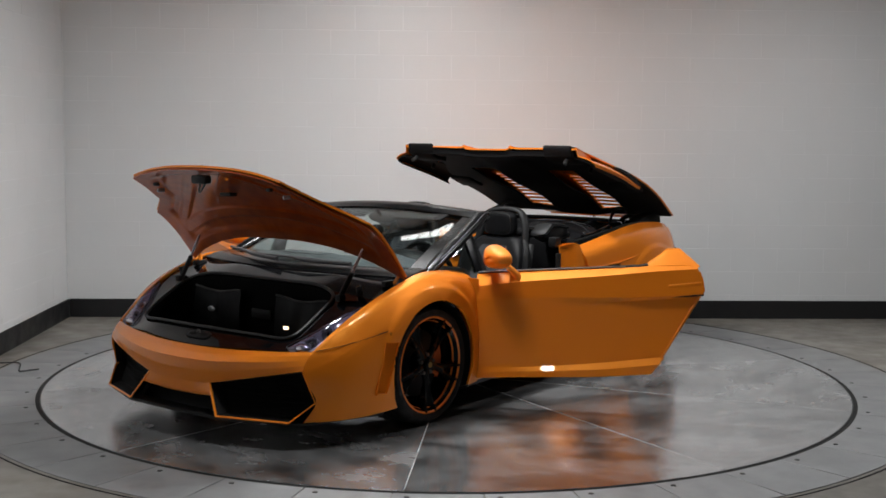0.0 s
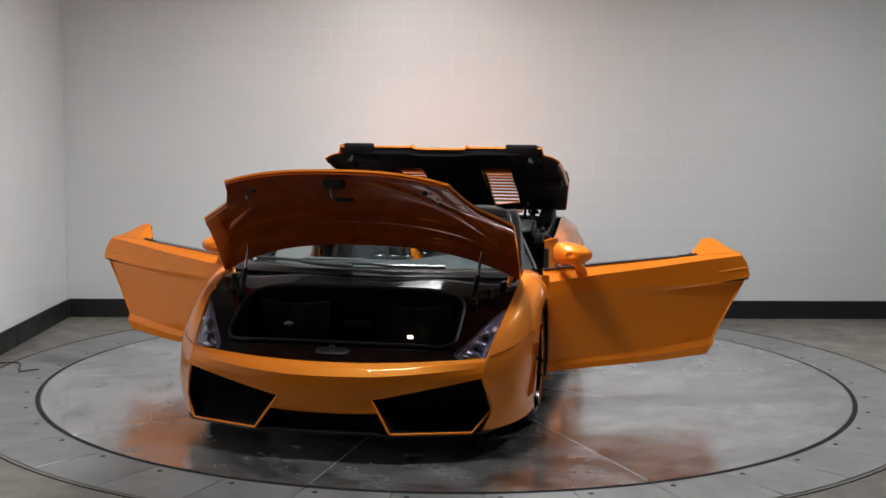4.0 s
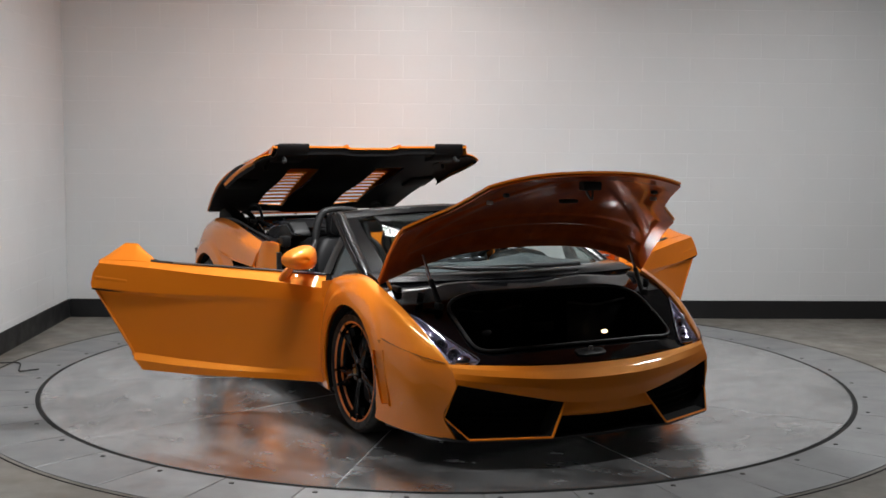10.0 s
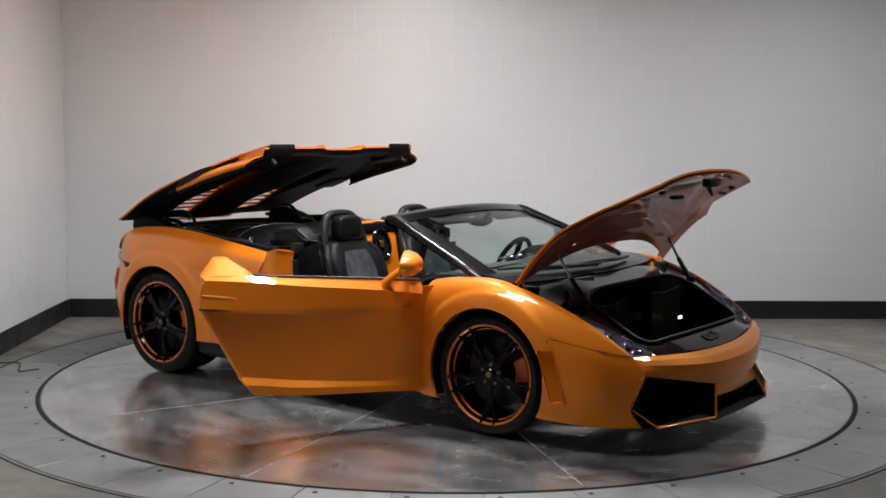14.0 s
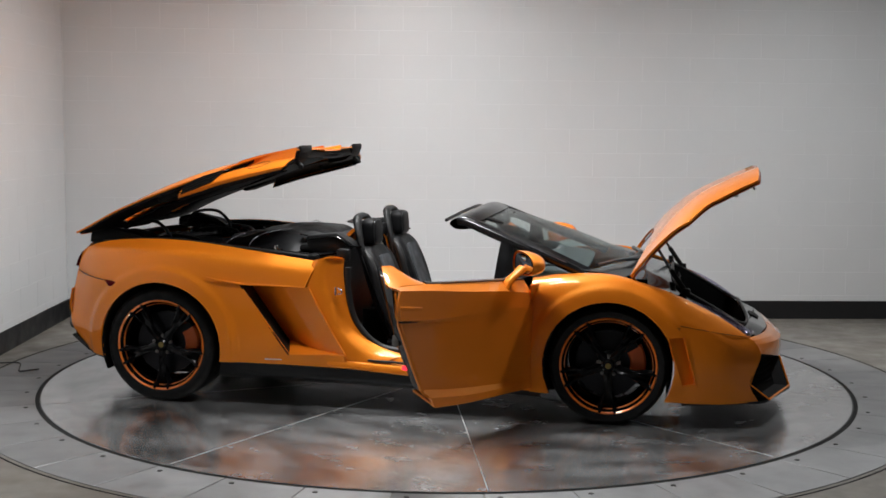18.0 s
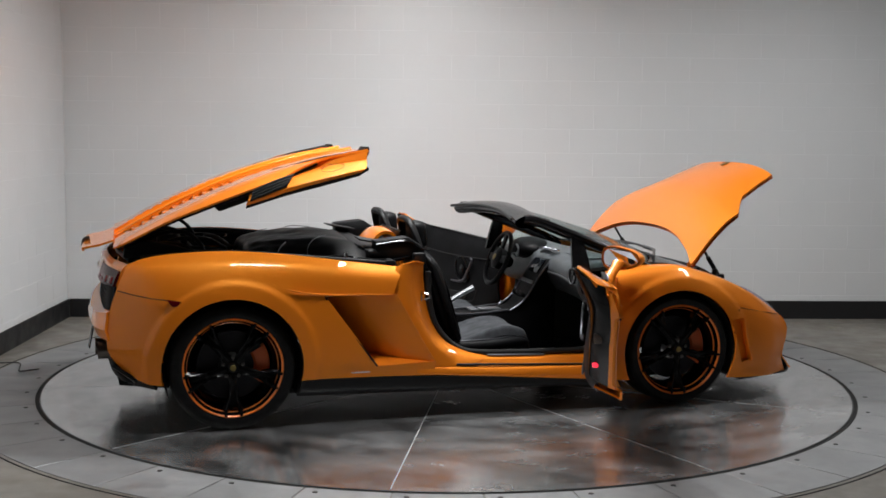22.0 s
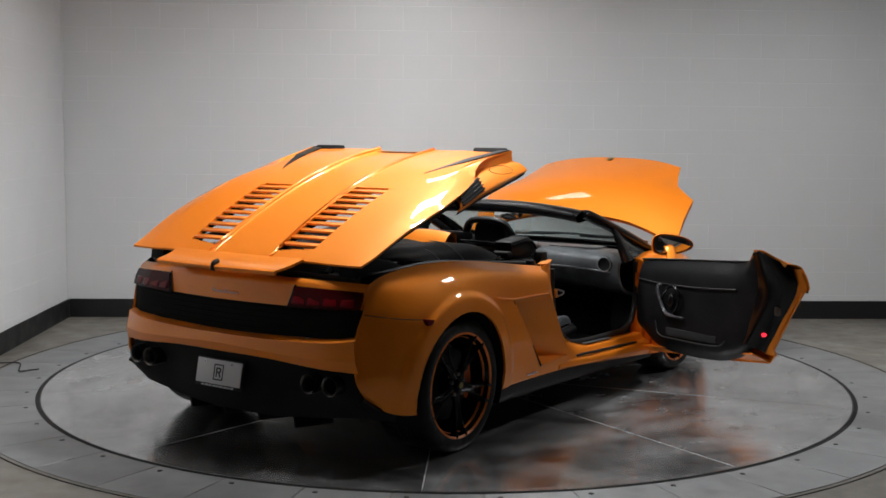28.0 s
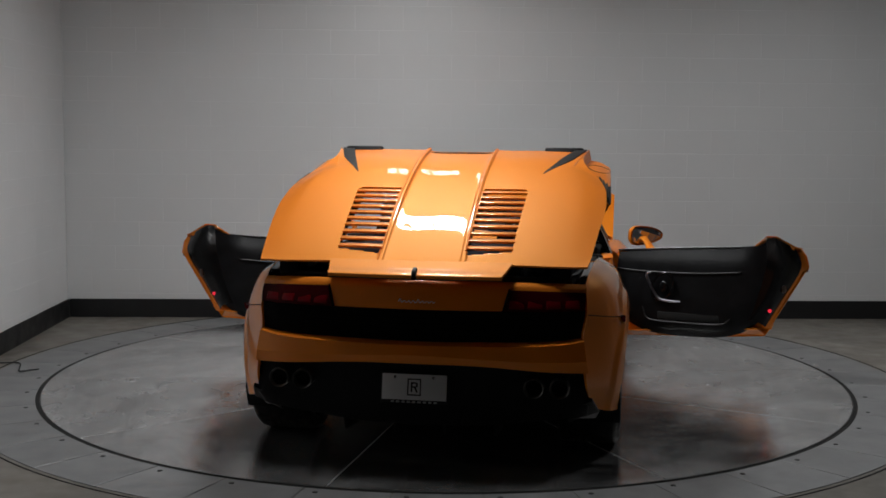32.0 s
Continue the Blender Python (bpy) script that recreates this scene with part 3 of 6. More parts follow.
def build_front():
    band = []
    for y, top, mid, low in ((0.752, (2.012, 0.480), (2.050, 0.445), (2.075, 0.395)), (0.62, (2.065, 0.474), (2.115, 0.432), (2.125, 0.368)),
                             (0.42, (2.118, 0.464), (2.185, 0.416), (2.185, 0.328)), (0.235, (2.145, 0.457), (2.222, 0.404), (2.222, 0.292)),
                             (0.10, (2.155, 0.455), (2.235, 0.402), (2.236, 0.283)), (0.0, (2.157, 0.455), (2.237, 0.401), (2.239, 0.281))):
        band.append([(top[0], y, top[1]), (mid[0] * 0.55 + top[0] * 0.45, y, mid[1] * 0.55 + top[1] * 0.45 + 0.006), (mid[0], y, mid[1]), (low[0] * 0.5 + mid[0] * 0.5 + 0.004, y, low[1] * 0.5 + mid[1] * 0.5), (low[0], y, low[1])])
    full = band + [[(x, -y, z) for x, y, z in row] for row in band[-2::-1]]
    nose = part("front_bumper", sheet(full, 90, 25, 0.014, (1.5, 0, 0.3), sv=False), PAINT, car, sharp=14)
    corner = [(2.075, 0.745, 0.393), (2.222, 0.235, 0.292), (2.270, 0.336, 0.142), (2.13, 0.705, 0.138), (2.022, 0.783, 0.23)]
    for s in (1, -1):
        c = [Vector((x, y * s, z)) for x, y, z in corner]
        middle = sum(c, Vector()) / 5
        inner = [middle + (v - middle) * 0.90 + Vector((-0.07, 0, 0.0)) for v in c]
        walls = []
        for k in range(5):
            walls.append(([tuple(c[k - 1]), tuple(c[k]), tuple(inner[k]), tuple(inner[k - 1])], [(0, 1, 2, 3)]))
        part("intake_duct", merge(*walls), LINER, nose, smooth=False)
        part("intake_mesh", ([tuple(v) for v in inner], [(0, 1, 2, 3, 4)]), MESH, nose, "black mesh of the front intake", smooth=False)
        for k in range(7):
            z = 0.16 + 0.03 * k
            x = 2.03 + 0.012 * math.sin(k)
            y0, y1 = 0.36 - 0.02 * k + (0.0 if k < 4 else 0.07 * (k - 3)), 0.70
            part("mesh_bar", tube([(x + 0.135, s * (y0 + 0.01), z), (x + 0.07, s * 0.52, z), (x - 0.025, s * y1, z)], 0.0045, 6, 8), MESH, nose)
        path = [c[1], c[2], c[3], c[4], c[0]]
        for k in range(4):
            a, b = path[k], path[k + 1]
            part("intake_frame", tube([tuple(a), tuple(a.lerp(b, 0.5)), tuple(b)], (0.007, 0.007, 0.005, 0.004)[k], 10, 8, flat=0.8), PAINT, nose)
    chin = [[(2.222, -0.235, 0.292), (2.236, -0.10, 0.283), (2.239, 0.0, 0.281), (2.236, 0.10, 0.283), (2.222, 0.235, 0.292)], [(2.235, -0.270, 0.236), (2.235, -0.12, 0.226), (2.236, 0.0, 0.224), (2.235, 0.12, 0.226), (2.235, 0.270, 0.236)], [(2.20, -0.275, 0.226), (2.20, -0.12, 0.216), (2.20, 0.0, 0.214), (2.20, 0.12, 0.216), (2.20, 0.275, 0.226)]]
    part("chin", sheet(chin, 10, 24, 0.01, (1.8, 0, 0.4)), PAINT, nose)
    # underside of the nose: black panel between the intakes, lower lip
    under = [[(2.18, -0.27, 0.285), (2.18, 0.27, 0.285)], [(2.14, -0.32, 0.20), (2.14, 0.32, 0.20)], [(2.17, -0.36, 0.13), (2.17, 0.36, 0.13)]]
    part("centre_duct", sheet(under, 8, 8, 0.01, (1.5, 0, 0.2)), LINER, nose)
    lip = [[(2.275, -0.34, 0.128), (2.285, 0.0, 0.128), (2.275, 0.34, 0.128)], [(2.10, -0.75, 0.120), (2.06, 0.0, 0.115), (2.10, 0.75, 0.120)], [(1.66, -0.92, 0.125), (1.66, 0.0, 0.115), (1.66, 0.92, 0.125)]]
    part("undertray", sheet(lip, 12, 20, 0.012, (1.5, 0, 1.0), sv=False, su=False), PLASTIC, car)


def deck_z(x, y):
    """Height of the black deck under the bonnet."""
    mid = np.interp(x, [1.25, 1.45, 1.62, 1.80, 2.0, 2.09, 2.17], [0.800, 0.785, 0.735, 0.640, 0.530, 0.490, 0.450])
    edge = np.interp(x, [1.25, 1.42, 1.60, 1.76, 1.90, 2.012, 2.17], [0.795, 0.757, 0.700, 0.625, 0.542, 0.470, 0.385])
    f = smoothstep(0.35, 0.80, abs(y))
    return mid * (1 - f) + edge * f


def build_front_deck():
    nx, ny = 70, 100
    verts = []
    for i in range(nx):
        u = i / (nx - 1)
        for j in range(ny):
            w = -1 + 2 * j / (ny - 1)
            half = np.interp(1.27 + (2.15 - 1.27) * u, [1.27, 1.42, 1.60, 1.76, 1.90, 2.012, 2.15], [0.828, 0.828, 0.818, 0.798, 0.773, 0.750, 0.70])
            y = w * half
            front = 2.152 - 0.14 * (abs(y) / 0.752) ** 2.2
            back = 1.30 + 0.05 * (1 - abs(w)) ** 0.8
            x = back + (front - back) * u
            verts.append((x, y, deck_z(x, y)))
    opening = bowl_ring(1.815, 0.0, 0.205, 0.585, 5.5, 80)
    lamps = [[(1.690, s * 0.800), (1.86, s * 0.775), (2.005, s * 0.742), (2.045, s * 0.640), (2.035, s * 0.600), (1.85, s * 0.700)] for s in (1, -1)]
    v, f = cut(verts, grid_faces(nx, ny), [opening] + lamps, (0, 1))
    deck = part("front_deck", shell(v, f, 0.01, (1.7, 0, -1)), GLOSS_BLACK, car, "glossy black inner panel round the luggage bay")
    # luggage bay
    rings = []
    for hx, hy, cx, dz in ((0.205, 0.585, 1.815, 0.0), (0.200, 0.575, 1.815, -0.03), (0.190, 0.555, 1.80, -0.12), (0.185, 0.52, 1.78, -0.24), (0.12, 0.44, 1.78, -0.255), (0.01, 0.02, 1.78, -0.255)):
        for x, y in bowl_ring(cx, 0, hx, hy, 5.5, 80):
            x0 = 1.815 + (x - cx) * 0.205 / hx if hx > 0.15 else x
            z = deck_z(x0, y) + dz if dz > -0.2 else 0.335 + 0.01 * (dz + 0.24) * 10
            rings.append((x, y, z))
    part("luggage_tub", (rings, grid_faces(6, 80, False, True)), CARPET, deck, "black carpeted luggage bay")
    seal = [(x, y, deck_z(x, y) + 0.010) for x, y in bowl_ring(1.815, 0, 0.211, 0.592, 5.5, 96)]
    part("bay_seal", tube(seal, 0.009, 8, closed=True), SEAL, deck, "black rubber seal")
    for s in (1, -1):
        pocket = []
        for z, dx in ((0.66, 0.0), (0.60, 0.012), (0.52, 0.020), (0.43, 0.022), (0.37, 0.012)):
            pocket.append([(1.648 + dx + 0.005 * math.sin(17 * y + 9 * z) * (1 - abs(y)) , s * (0.33 + 0.19 * y), z - 0.01 * math.cos(3 * y)) for y in np.linspace(-1, 1, 9)])
        pk = part("bay_pocket", sheet(pocket, 20, 30, 0.012, (1.2, 0, 0.5)), LEATHER, deck, "wrinkled black leather pocket")
        part("pocket_hem", tube([(1.652 + 0.004 * math.sin(17 * y + 6), s * (0.33 + 0.19 * y), 0.662 - 0.01 * math.cos(3 * y)) for y in np.linspace(-1, 1, 9)], 0.006, 6, 24), SEAL, pk)
        if s < 0:
            part("pocket_badge", moved(lathe([(0.0001, 0.003), (0.026, 0.002), (0.030, 0.0)], 24, "x"), pose(1.678, s * 0.36, 0.55) @ Matrix.Diagonal((1, 1, 0.5, 1))), SATIN, pk, "small oval badge")
    part("bay_lamp", block(1.757, 0.317, 0.521, 0.016, 0.032, 0.018, 0.007, 3), WARM_GLOW, deck, "small lit luggage bay lamp")
    part("bay_badge", block(1.632, 0.0, 0.55, 0.006, 0.15, 0.05, 0.018), PLASTIC, deck)
    catch = part("latch_catch", moved(prism(bowl_ring(0, 0, 0.030, 0.085, 4, 28), -0.006, 0.0025, "z", 0.001), pose(2.085, 0.0, deck_z(2.085, 0) + 0.004, 0, 24, 0)), PLASTIC, deck, "bonnet latch recess")
    for y in (-0.042, 0.042):
        part("latch_hole", moved(lathe([(0.0001, 0.0038), (0.012, 0.0038), (0.016, 0.002)], 20, "z"), pose(2.085, y, deck_z(2.085, 0) + 0.004, 0, 24, 0) @ Matrix.Diagonal((1, 1.8, 1, 1))), GAP, catch)
    part("latch_hook", tube([(2.085, -0.012, 0.505), (2.085, -0.008, 0.520), (2.085, 0.008, 0.520), (2.085, 0.012, 0.505)], 0.004, 8, 14), DARK_STEEL, catch)
    # cowl below the windscreen and wipers
    cowl = [[(1.33 + 0.12 * (1 - (y / 0.8) ** 2), y, 0.792) for y in np.linspace(-0.80, 0.80, 9)],
            [(1.23 + 0.17 * (1 - (y / 0.8) ** 2), y, 0.815) for y in np.linspace(-0.80, 0.80, 9)],
            [(1.10 + 0.27 * (1 - (y / 0.8) ** 2), y, 0.822) for y in np.linspace(-0.785, 0.785, 9)]]
    part("cowl", sheet(cowl, 12, 40, 0.012, (1.3, 0, 0)), FRAME_BLACK, car, "glossy black cowl under the windscreen")
    for k, (y0, y1) in enumerate(((0.42, -0.22), (-0.08, -0.66))):
        def on(y, f):
            return (1.16 + 0.27 * (1 - (y / 0.8) ** 2) - 0.10 * f, y, 0.838 + 0.045 * f)
        wiper = part("wiper", tube([on(y0, 0.0), on(y0 * 0.6 + y1 * 0.4, 0.10), on(y1 * 0.6 + y0 * 0.4, 0.25)], [0.013, 0.011, 0.008], 8, 20), WIPER, car, "grey black windscreen wiper")
        part("wiper_blade", tube([on(y0 - 0.12, 0.15), on((y0 + y1) / 2 - 0.05, 0.28), on(y1 - 0.06, 0.22)], 0.008, 6, 20), WIPER, wiper)
    # headlamps
    for s in (1, -1):
        outline = [[(1.690, 0.800), (1.77, 0.786), (1.86, 0.775), (1.94, 0.760), (2.005, 0.742)], [(1.690, 0.795), (1.78, 0.742), (1.87, 0.69), (1.95, 0.645), (2.037, 0.602)]]
        rows = [[(x, s * y, deck_z(x, y) + 0.010) for x, y in r] for r in outline]
        rows.insert(1, [((a[0] + b[0]) / 2, (a[1] + b[1]) / 2, (a[2] + b[2]) / 2 + (0.022 + 0.020 * k / 4) * math.sin(math.pi * (0.12 + 0.76 * k / 4))) for k, (a, b) in enumerate(zip(*rows))])
        house = [[(x, s * y, deck_z(x, y) + 0.004) for x, y in r] for r in (outline[0],)] + [[(x - 0.01, s * (y * 0.5 + 0.5 * q), deck_z(x, y) - 0.07) for (x, y), (_, q) in zip(*outline)]] + [[(x, s * y, deck_z(x, y) + 0.004) for x, y in r] for r in (outline[1],)]
        lamp = part("headlamp", sheet(house, 14, 24, 0.006, (1.9, 0, 2.0)), LAMP_BOWL, car, "clear headlamp with dark bowl")
        part("lamp_lens", sheet(rows, 8, 24, 0.004, (1.9, 0, 0.0)), LENS, lamp, "clear lamp lens")
        for x, y, r in ((1.950, 0.692, 0.034), (1.870, 0.728, 0.026)):
            cup = lathe([(0.002, -0.02), (r * 0.6, -0.014), (r, 0.008), (r + 0.006, 0.006), (r + 0.006, -0.025)], 28, "x")
            part("reflector", moved(cup, Matrix.Translation((x, s * y, deck_z(x, y) - 0.018)) @ pose(0, 0, 0, 0, -25, 0)), SATIN, lamp, "silver lamp reflector")
            part("lamp_ring", moved(tube([(0.010, (r + 0.006) * math.cos(a), (r + 0.006) * math.sin(a)) for a in np.linspace(0, 2 * math.pi, 33)[:-1]], 0.003, 6, closed=True), Matrix.Translation((x, s * y, deck_z(x, y) - 0.012)) @ pose(0, 0, 0, 0, -25, 0)), STEEL, lamp)
            part("projector", moved(ellipsoid((0.004, 0, 0), (0.008, r * 0.5, r * 0.5), 16, 10), Matrix.Translation((x, s * y, deck_z(x, y) - 0.016)) @ pose(0, 0, 0, 0, -25, 0)), SCREEN, lamp, "dark projector lens")
        # Extra domes under the lens, added to catch a glint of the ceiling lamps.
        part("glint_dome", ellipsoid((1.985, s * 0.668, deck_z(1.985, 0.668) - 0.018), (0.040, 0.052, 0.032), 28, 18), STEEL, lamp, "chrome dome added to catch a glint")
        part("glint_dome", ellipsoid((1.80, s * 0.765, deck_z(1.80, 0.765) - 0.022), (0.060, 0.022, 0.026), 24, 16), LAMP_BOWL, lamp)
        # Silver blocks stand in for the bright streaks at the lens front.
        for dy in (0.0, 0.030):
            part("streak_bar", moved(block(0, 0, 0, 0.05, 0.010, 0.012, 0.004), pose(2.000 - 0.4 * dy, s * (0.665 + dy), deck_z(2.0, 0.67) + 0.0, 0, 25, -s * 25)), SATIN, lamp, "silver bar drawn as a bright streak in the lens")
        # Pewter tube draws the highlight along the edge of the lens.
        part("lens_edge_highlight", tube([(x, s * y, deck_z(x, y) + 0.013) for x, y in ((1.69, 0.797), (1.78, 0.742), (1.87, 0.69), (1.95, 0.645), (2.037, 0.602), (2.03, 0.67), (2.005, 0.742))], 0.0022, 6, 40), PEWTER, lamp)
        part("indicator_strip", tube([(1.76, s * 0.772, deck_z(1.76, 0.772) - 0.012), (1.86, s * 0.755, deck_z(1.86, 0.755) - 0.014), (1.97, s * 0.728, deck_z(1.97, 0.728) - 0.014)], 0.006, 8, 16), SATIN, lamp)


HOOD_CENTRE = [(1.485, 0.985), (1.60, 1.115), (1.73, 1.222), (1.90, 1.312), (2.07, 1.385)]


def build_bonnet():
    """The bonnet stands open on two struts; it is built in that pose. Rows run across it."""
    rows = []
    for (x0, z0), (dx, dz) in zip(HOOD_CENTRE, ((-0.115, -0.180), (-0.085, -0.135), (-0.075, -0.125), (-0.075, -0.165), (-0.070, -0.170))):
        row = [(x0 + dx * f ** 2.4, 0.834 * f, z0 + dz * f ** 2.6) for f in (0.0, 0.3, 0.55, 0.78, 0.92, 1.0)]
        rows.append([(x, -y, z) for x, y, z in row[:0:-1]] + row)
    def outline(k):
        """What lies outside the bonnet's pointed side, drawn in by k."""
        return [[(2.3, s * (0.50 - k)), (2.055, s * (0.565 - k)), (1.92, s * (0.605 - k)), (1.79, s * (0.662 - k)), (1.745, s * (0.720 - k)), (1.672, s * (0.832 - k)), (1.60, s * (0.838 - k)), (1.30, s * (0.836 - k)), (1.30, s * 1.1), (2.3, s * 1.1)] for s in (1, -1)]
    bonnet = part("bonnet", sheet(rows, 80, 90, 0.012, (2.0, 0, 0.5), outline(0), (0, 1)), PAINT, car, "open orange bonnet held up on two struts")
    # inner frame, almost as large, with pressed ribs and hollows
    inner = loft([[(x + 0.005, y * 0.998, z - 0.011) for x, y, z in row] for row in rows], 110, 130)
    for a in range(110):
        u = a / 109
        for b in range(130):
            y = abs(inner[a, b, 1])
            side = float(np.interp(u, [0, 0.45, 0.60, 1.0], [0.80, 0.80, 0.64, 0.52])) - y
            rim = 1 - smoothstep(0.05, 0.10, side) * smoothstep(0.07, 0.14, u) * (1 - smoothstep(0.88, 0.93, u))
            brace = 1 - smoothstep(0.035, 0.065, abs(y - (0.10 + 0.95 * (0.93 - u))))
            cross = 1 - smoothstep(0.040, 0.075, abs(u - 0.30 + 0.10 * (y / 0.8) ** 2))
            h = 0.009 * max(rim, 0.8 * brace, 0.6 * cross)
            inner[a, b] += (0.56 * h, 0, -0.83 * h)
    v, f = cut(inner.reshape(-1, 3), grid_faces(110, 130), outline(0.004), (0, 1))
    part("inner_panel", shell(v, f, 0.006, (2.0, 0, 0.5)), SHADED_PAINT, bonnet, "painted inner bonnet frame with pressed ribs")
    def under(f, y):
        u = f * (len(HOOD_CENTRE) - 1)
        c = spline(HOOD_CENTRE, 41)[int(round(f * 40))]
        return (c[0] + 0.035 - 0.05 * (abs(y) / 0.8) ** 2.4, y, c[1] - 0.052 - 0.10 * (abs(y) / 0.8) ** 2.6)
    for s in (1, -1):
        part("rubber_stop", block(*under(0.86, s * 0.44), 0.03, 0.03, 0.02, 0.008), SEAL, bonnet)
        part("rib_end", block(*under(0.74, s * 0.49), 0.05, 0.012, 0.02, 0.004), SATIN, bonnet)
        hinge = part("bonnet_hinge", tube([(1.40, s * 0.77, 0.76), (1.385, s * 0.785, 0.81), (1.42, s * 0.775, 0.86)], 0.012, 8, 14, flat=0.6), PAINT, car, "bonnet hinge arm")
        part("hinge_bracket", block(1.42, s * 0.75, 0.765, 0.09, 0.03, 0.03, 0.006), PLASTIC, hinge)
        strut = part("gas_strut", tube([(1.672, s * 0.625, 0.70), (1.60, s * 0.635, 0.80), (1.51, s * 0.645, 0.945)], 0.008, 10, 6, smooth=False), STEEL, car, "silver gas strut")
        part("strut_mount", block(1.672, s * 0.632, 0.703, 0.05, 0.035, 0.035, 0.008), PLASTIC, strut)
        part("hinge_spring", tube([(1.60 + 0.016 * math.cos(2.2 * k), s * 0.70 + 0.016 * math.sin(2.2 * k), 0.715 + 0.0035 * k) for k in range(14)], 0.005, 6, 60), PLASTIC, strut, "black coil spring")
        part("strut_sleeve", tube([(1.672, s * 0.625, 0.70), (1.585, s * 0.637, 0.824)], 0.014, 10, 4, smooth=False), PLASTIC, strut)
    part("latch_striker", block(*under(0.93, 0.0), 0.05, 0.11, 0.045, 0.01), PLASTIC, bonnet, "black latch")
    part("latch_ring", tube([under(0.90, -0.025), tuple(Vector(under(0.90, 0.0)) + Vector((0.03, 0, -0.06))), under(0.90, 0.025)], 0.006, 8, 16), DARK_STEEL, bonnet)
    part("vent_plug", block(*under(0.66, 0.0), 0.05, 0.09, 0.02, 0.006), PLASTIC, bonnet)
    part("bonnet_badge", block(2.03, 0.0, 1.374, 0.05, 0.04, 0.006, 0.002, turn=pose(0, 0, 0, 0, -23, 0)), GOLD, bonnet, "small shield badge")


def build_tail():
    """Rear panel, lamps, mesh band, bumper, diffuser, exhausts and plate."""
    def strip(name, rows, mat, label="", nu=60, nv=8, thick=0.012, soft=True):
        full = [[(x, s * y, z) for x, y, z in r] for s, r in [(1, q) for q in rows] + [(-1, q) for q in rows[-2::-1]]]
        return part(name, sheet(full, nu, nv, thick, (-1.4, 0, 0.5), sv=soft), mat, car, label, sharp=35 if soft else 18)
    strip("tail_panel", [[(-1.815, 0.765, 0.872), (-1.842, 0.772, 0.845), (-1.872, 0.772, 0.760)], [(-1.875, 0.60, 0.880), (-1.905, 0.60, 0.85), (-1.925, 0.60, 0.757)],
                         [(-1.905, 0.40, 0.884), (-1.935, 0.40, 0.86), (-1.952, 0.40, 0.755)], [(-1.925, 0.0, 0.885), (-1.958, 0.0, 0.86), (-1.972, 0.0, 0.753)]], PAINT, "orange tail panel between the lamps")
    strip("tail_mesh", [[(-1.878, 0.765, 0.760), (-1.895, 0.755, 0.635)], [(-1.915, 0.60, 0.757), (-1.935, 0.60, 0.62)], [(-1.955, 0.0, 0.753), (-1.965, 0.0, 0.603)]], MESH, "black mesh band across the tail", thick=0.01)
    for k in range(5):
        z = 0.745 - 0.026 * k
        part("mesh_bar", tube([(-1.884 - 0.003 * k, -0.75, z), (-1.930 - 0.003 * k, -0.5, z - 0.006), (-1.957 - 0.003 * k, 0.0, z - 0.010), (-1.930 - 0.003 * k, 0.5, z - 0.006), (-1.884 - 0.003 * k, 0.75, z)], 0.003, 6, 24), MESH, car)
    bumper = strip("rear_bumper", [[(-1.885, 0.765, 0.637), (-1.925, 0.768, 0.622), (-1.935, 0.782, 0.53), (-1.92, 0.79, 0.475)], [(-1.935, 0.60, 0.618), (-1.985, 0.60, 0.606), (-1.995, 0.60, 0.53), (-1.98, 0.60, 0.485)],
                                   [(-1.955, 0.30, 0.608), (-2.015, 0.30, 0.597), (-2.025, 0.30, 0.54), (-2.01, 0.30, 0.505)], [(-1.96, 0.0, 0.604), (-2.02, 0.0, 0.594), (-2.035, 0.0, 0.55), (-2.02, 0.0, 0.508)]], PAINT, "orange rear bumper", nv=16, soft=False)
    for s in (1, -1):
        lens = [[(-1.846, s * 0.768, 0.838), (-1.898, s * 0.60, 0.846), (-1.932, s * 0.430, 0.851)], [(-1.866, s * 0.771, 0.80), (-1.920, s * 0.60, 0.802), (-1.948, s * 0.418, 0.803)], [(-1.882, s * 0.768, 0.760), (-1.934, s * 0.60, 0.757), (-1.958, s * 0.403, 0.756)]]
        lens = [[(x - 0.012, y, z) for x, y, z in r] for r in lens]
        lamp = part("tail_lamp", sheet(lens, 10, 24, 0.02, (-1.4, 0, 0.7)), RED_DARK, car, "dark red tail lamp")
        for k in range(4):
            y = 0.460 + 0.083 * k
            x = float(np.interp(y, [0.40, 0.60, 0.77], [-1.955, -1.925, -1.872]))
            turn = pose(0, 0, 0, 0, 24, -s * (11 if y < 0.6 else 17))
            part("lamp_cell", block(x - 0.008, s * y, 0.786, 0.014, 0.070, 0.042, 0.006, 3, turn=turn), RED_LENS, lamp, "red lamp cell")
        part("lamp_frame", tube([(-1.935, s * 0.425, 0.855), (-1.962, s * 0.398, 0.754)], 0.005, 6, 4, smooth=False), GLOSS_BLACK, lamp)
    part("script_badge", tube([(-1.979 + 0.0004 * abs(k - 12), 0.085 - 0.0071 * k, 0.79 + 0.005 * math.sin(2.1 * k) + (0.009 if k in (1, 13) else 0.0)) for k in range(25)], 0.0022, 6, 120), BADGE, car, "small silver script badge")
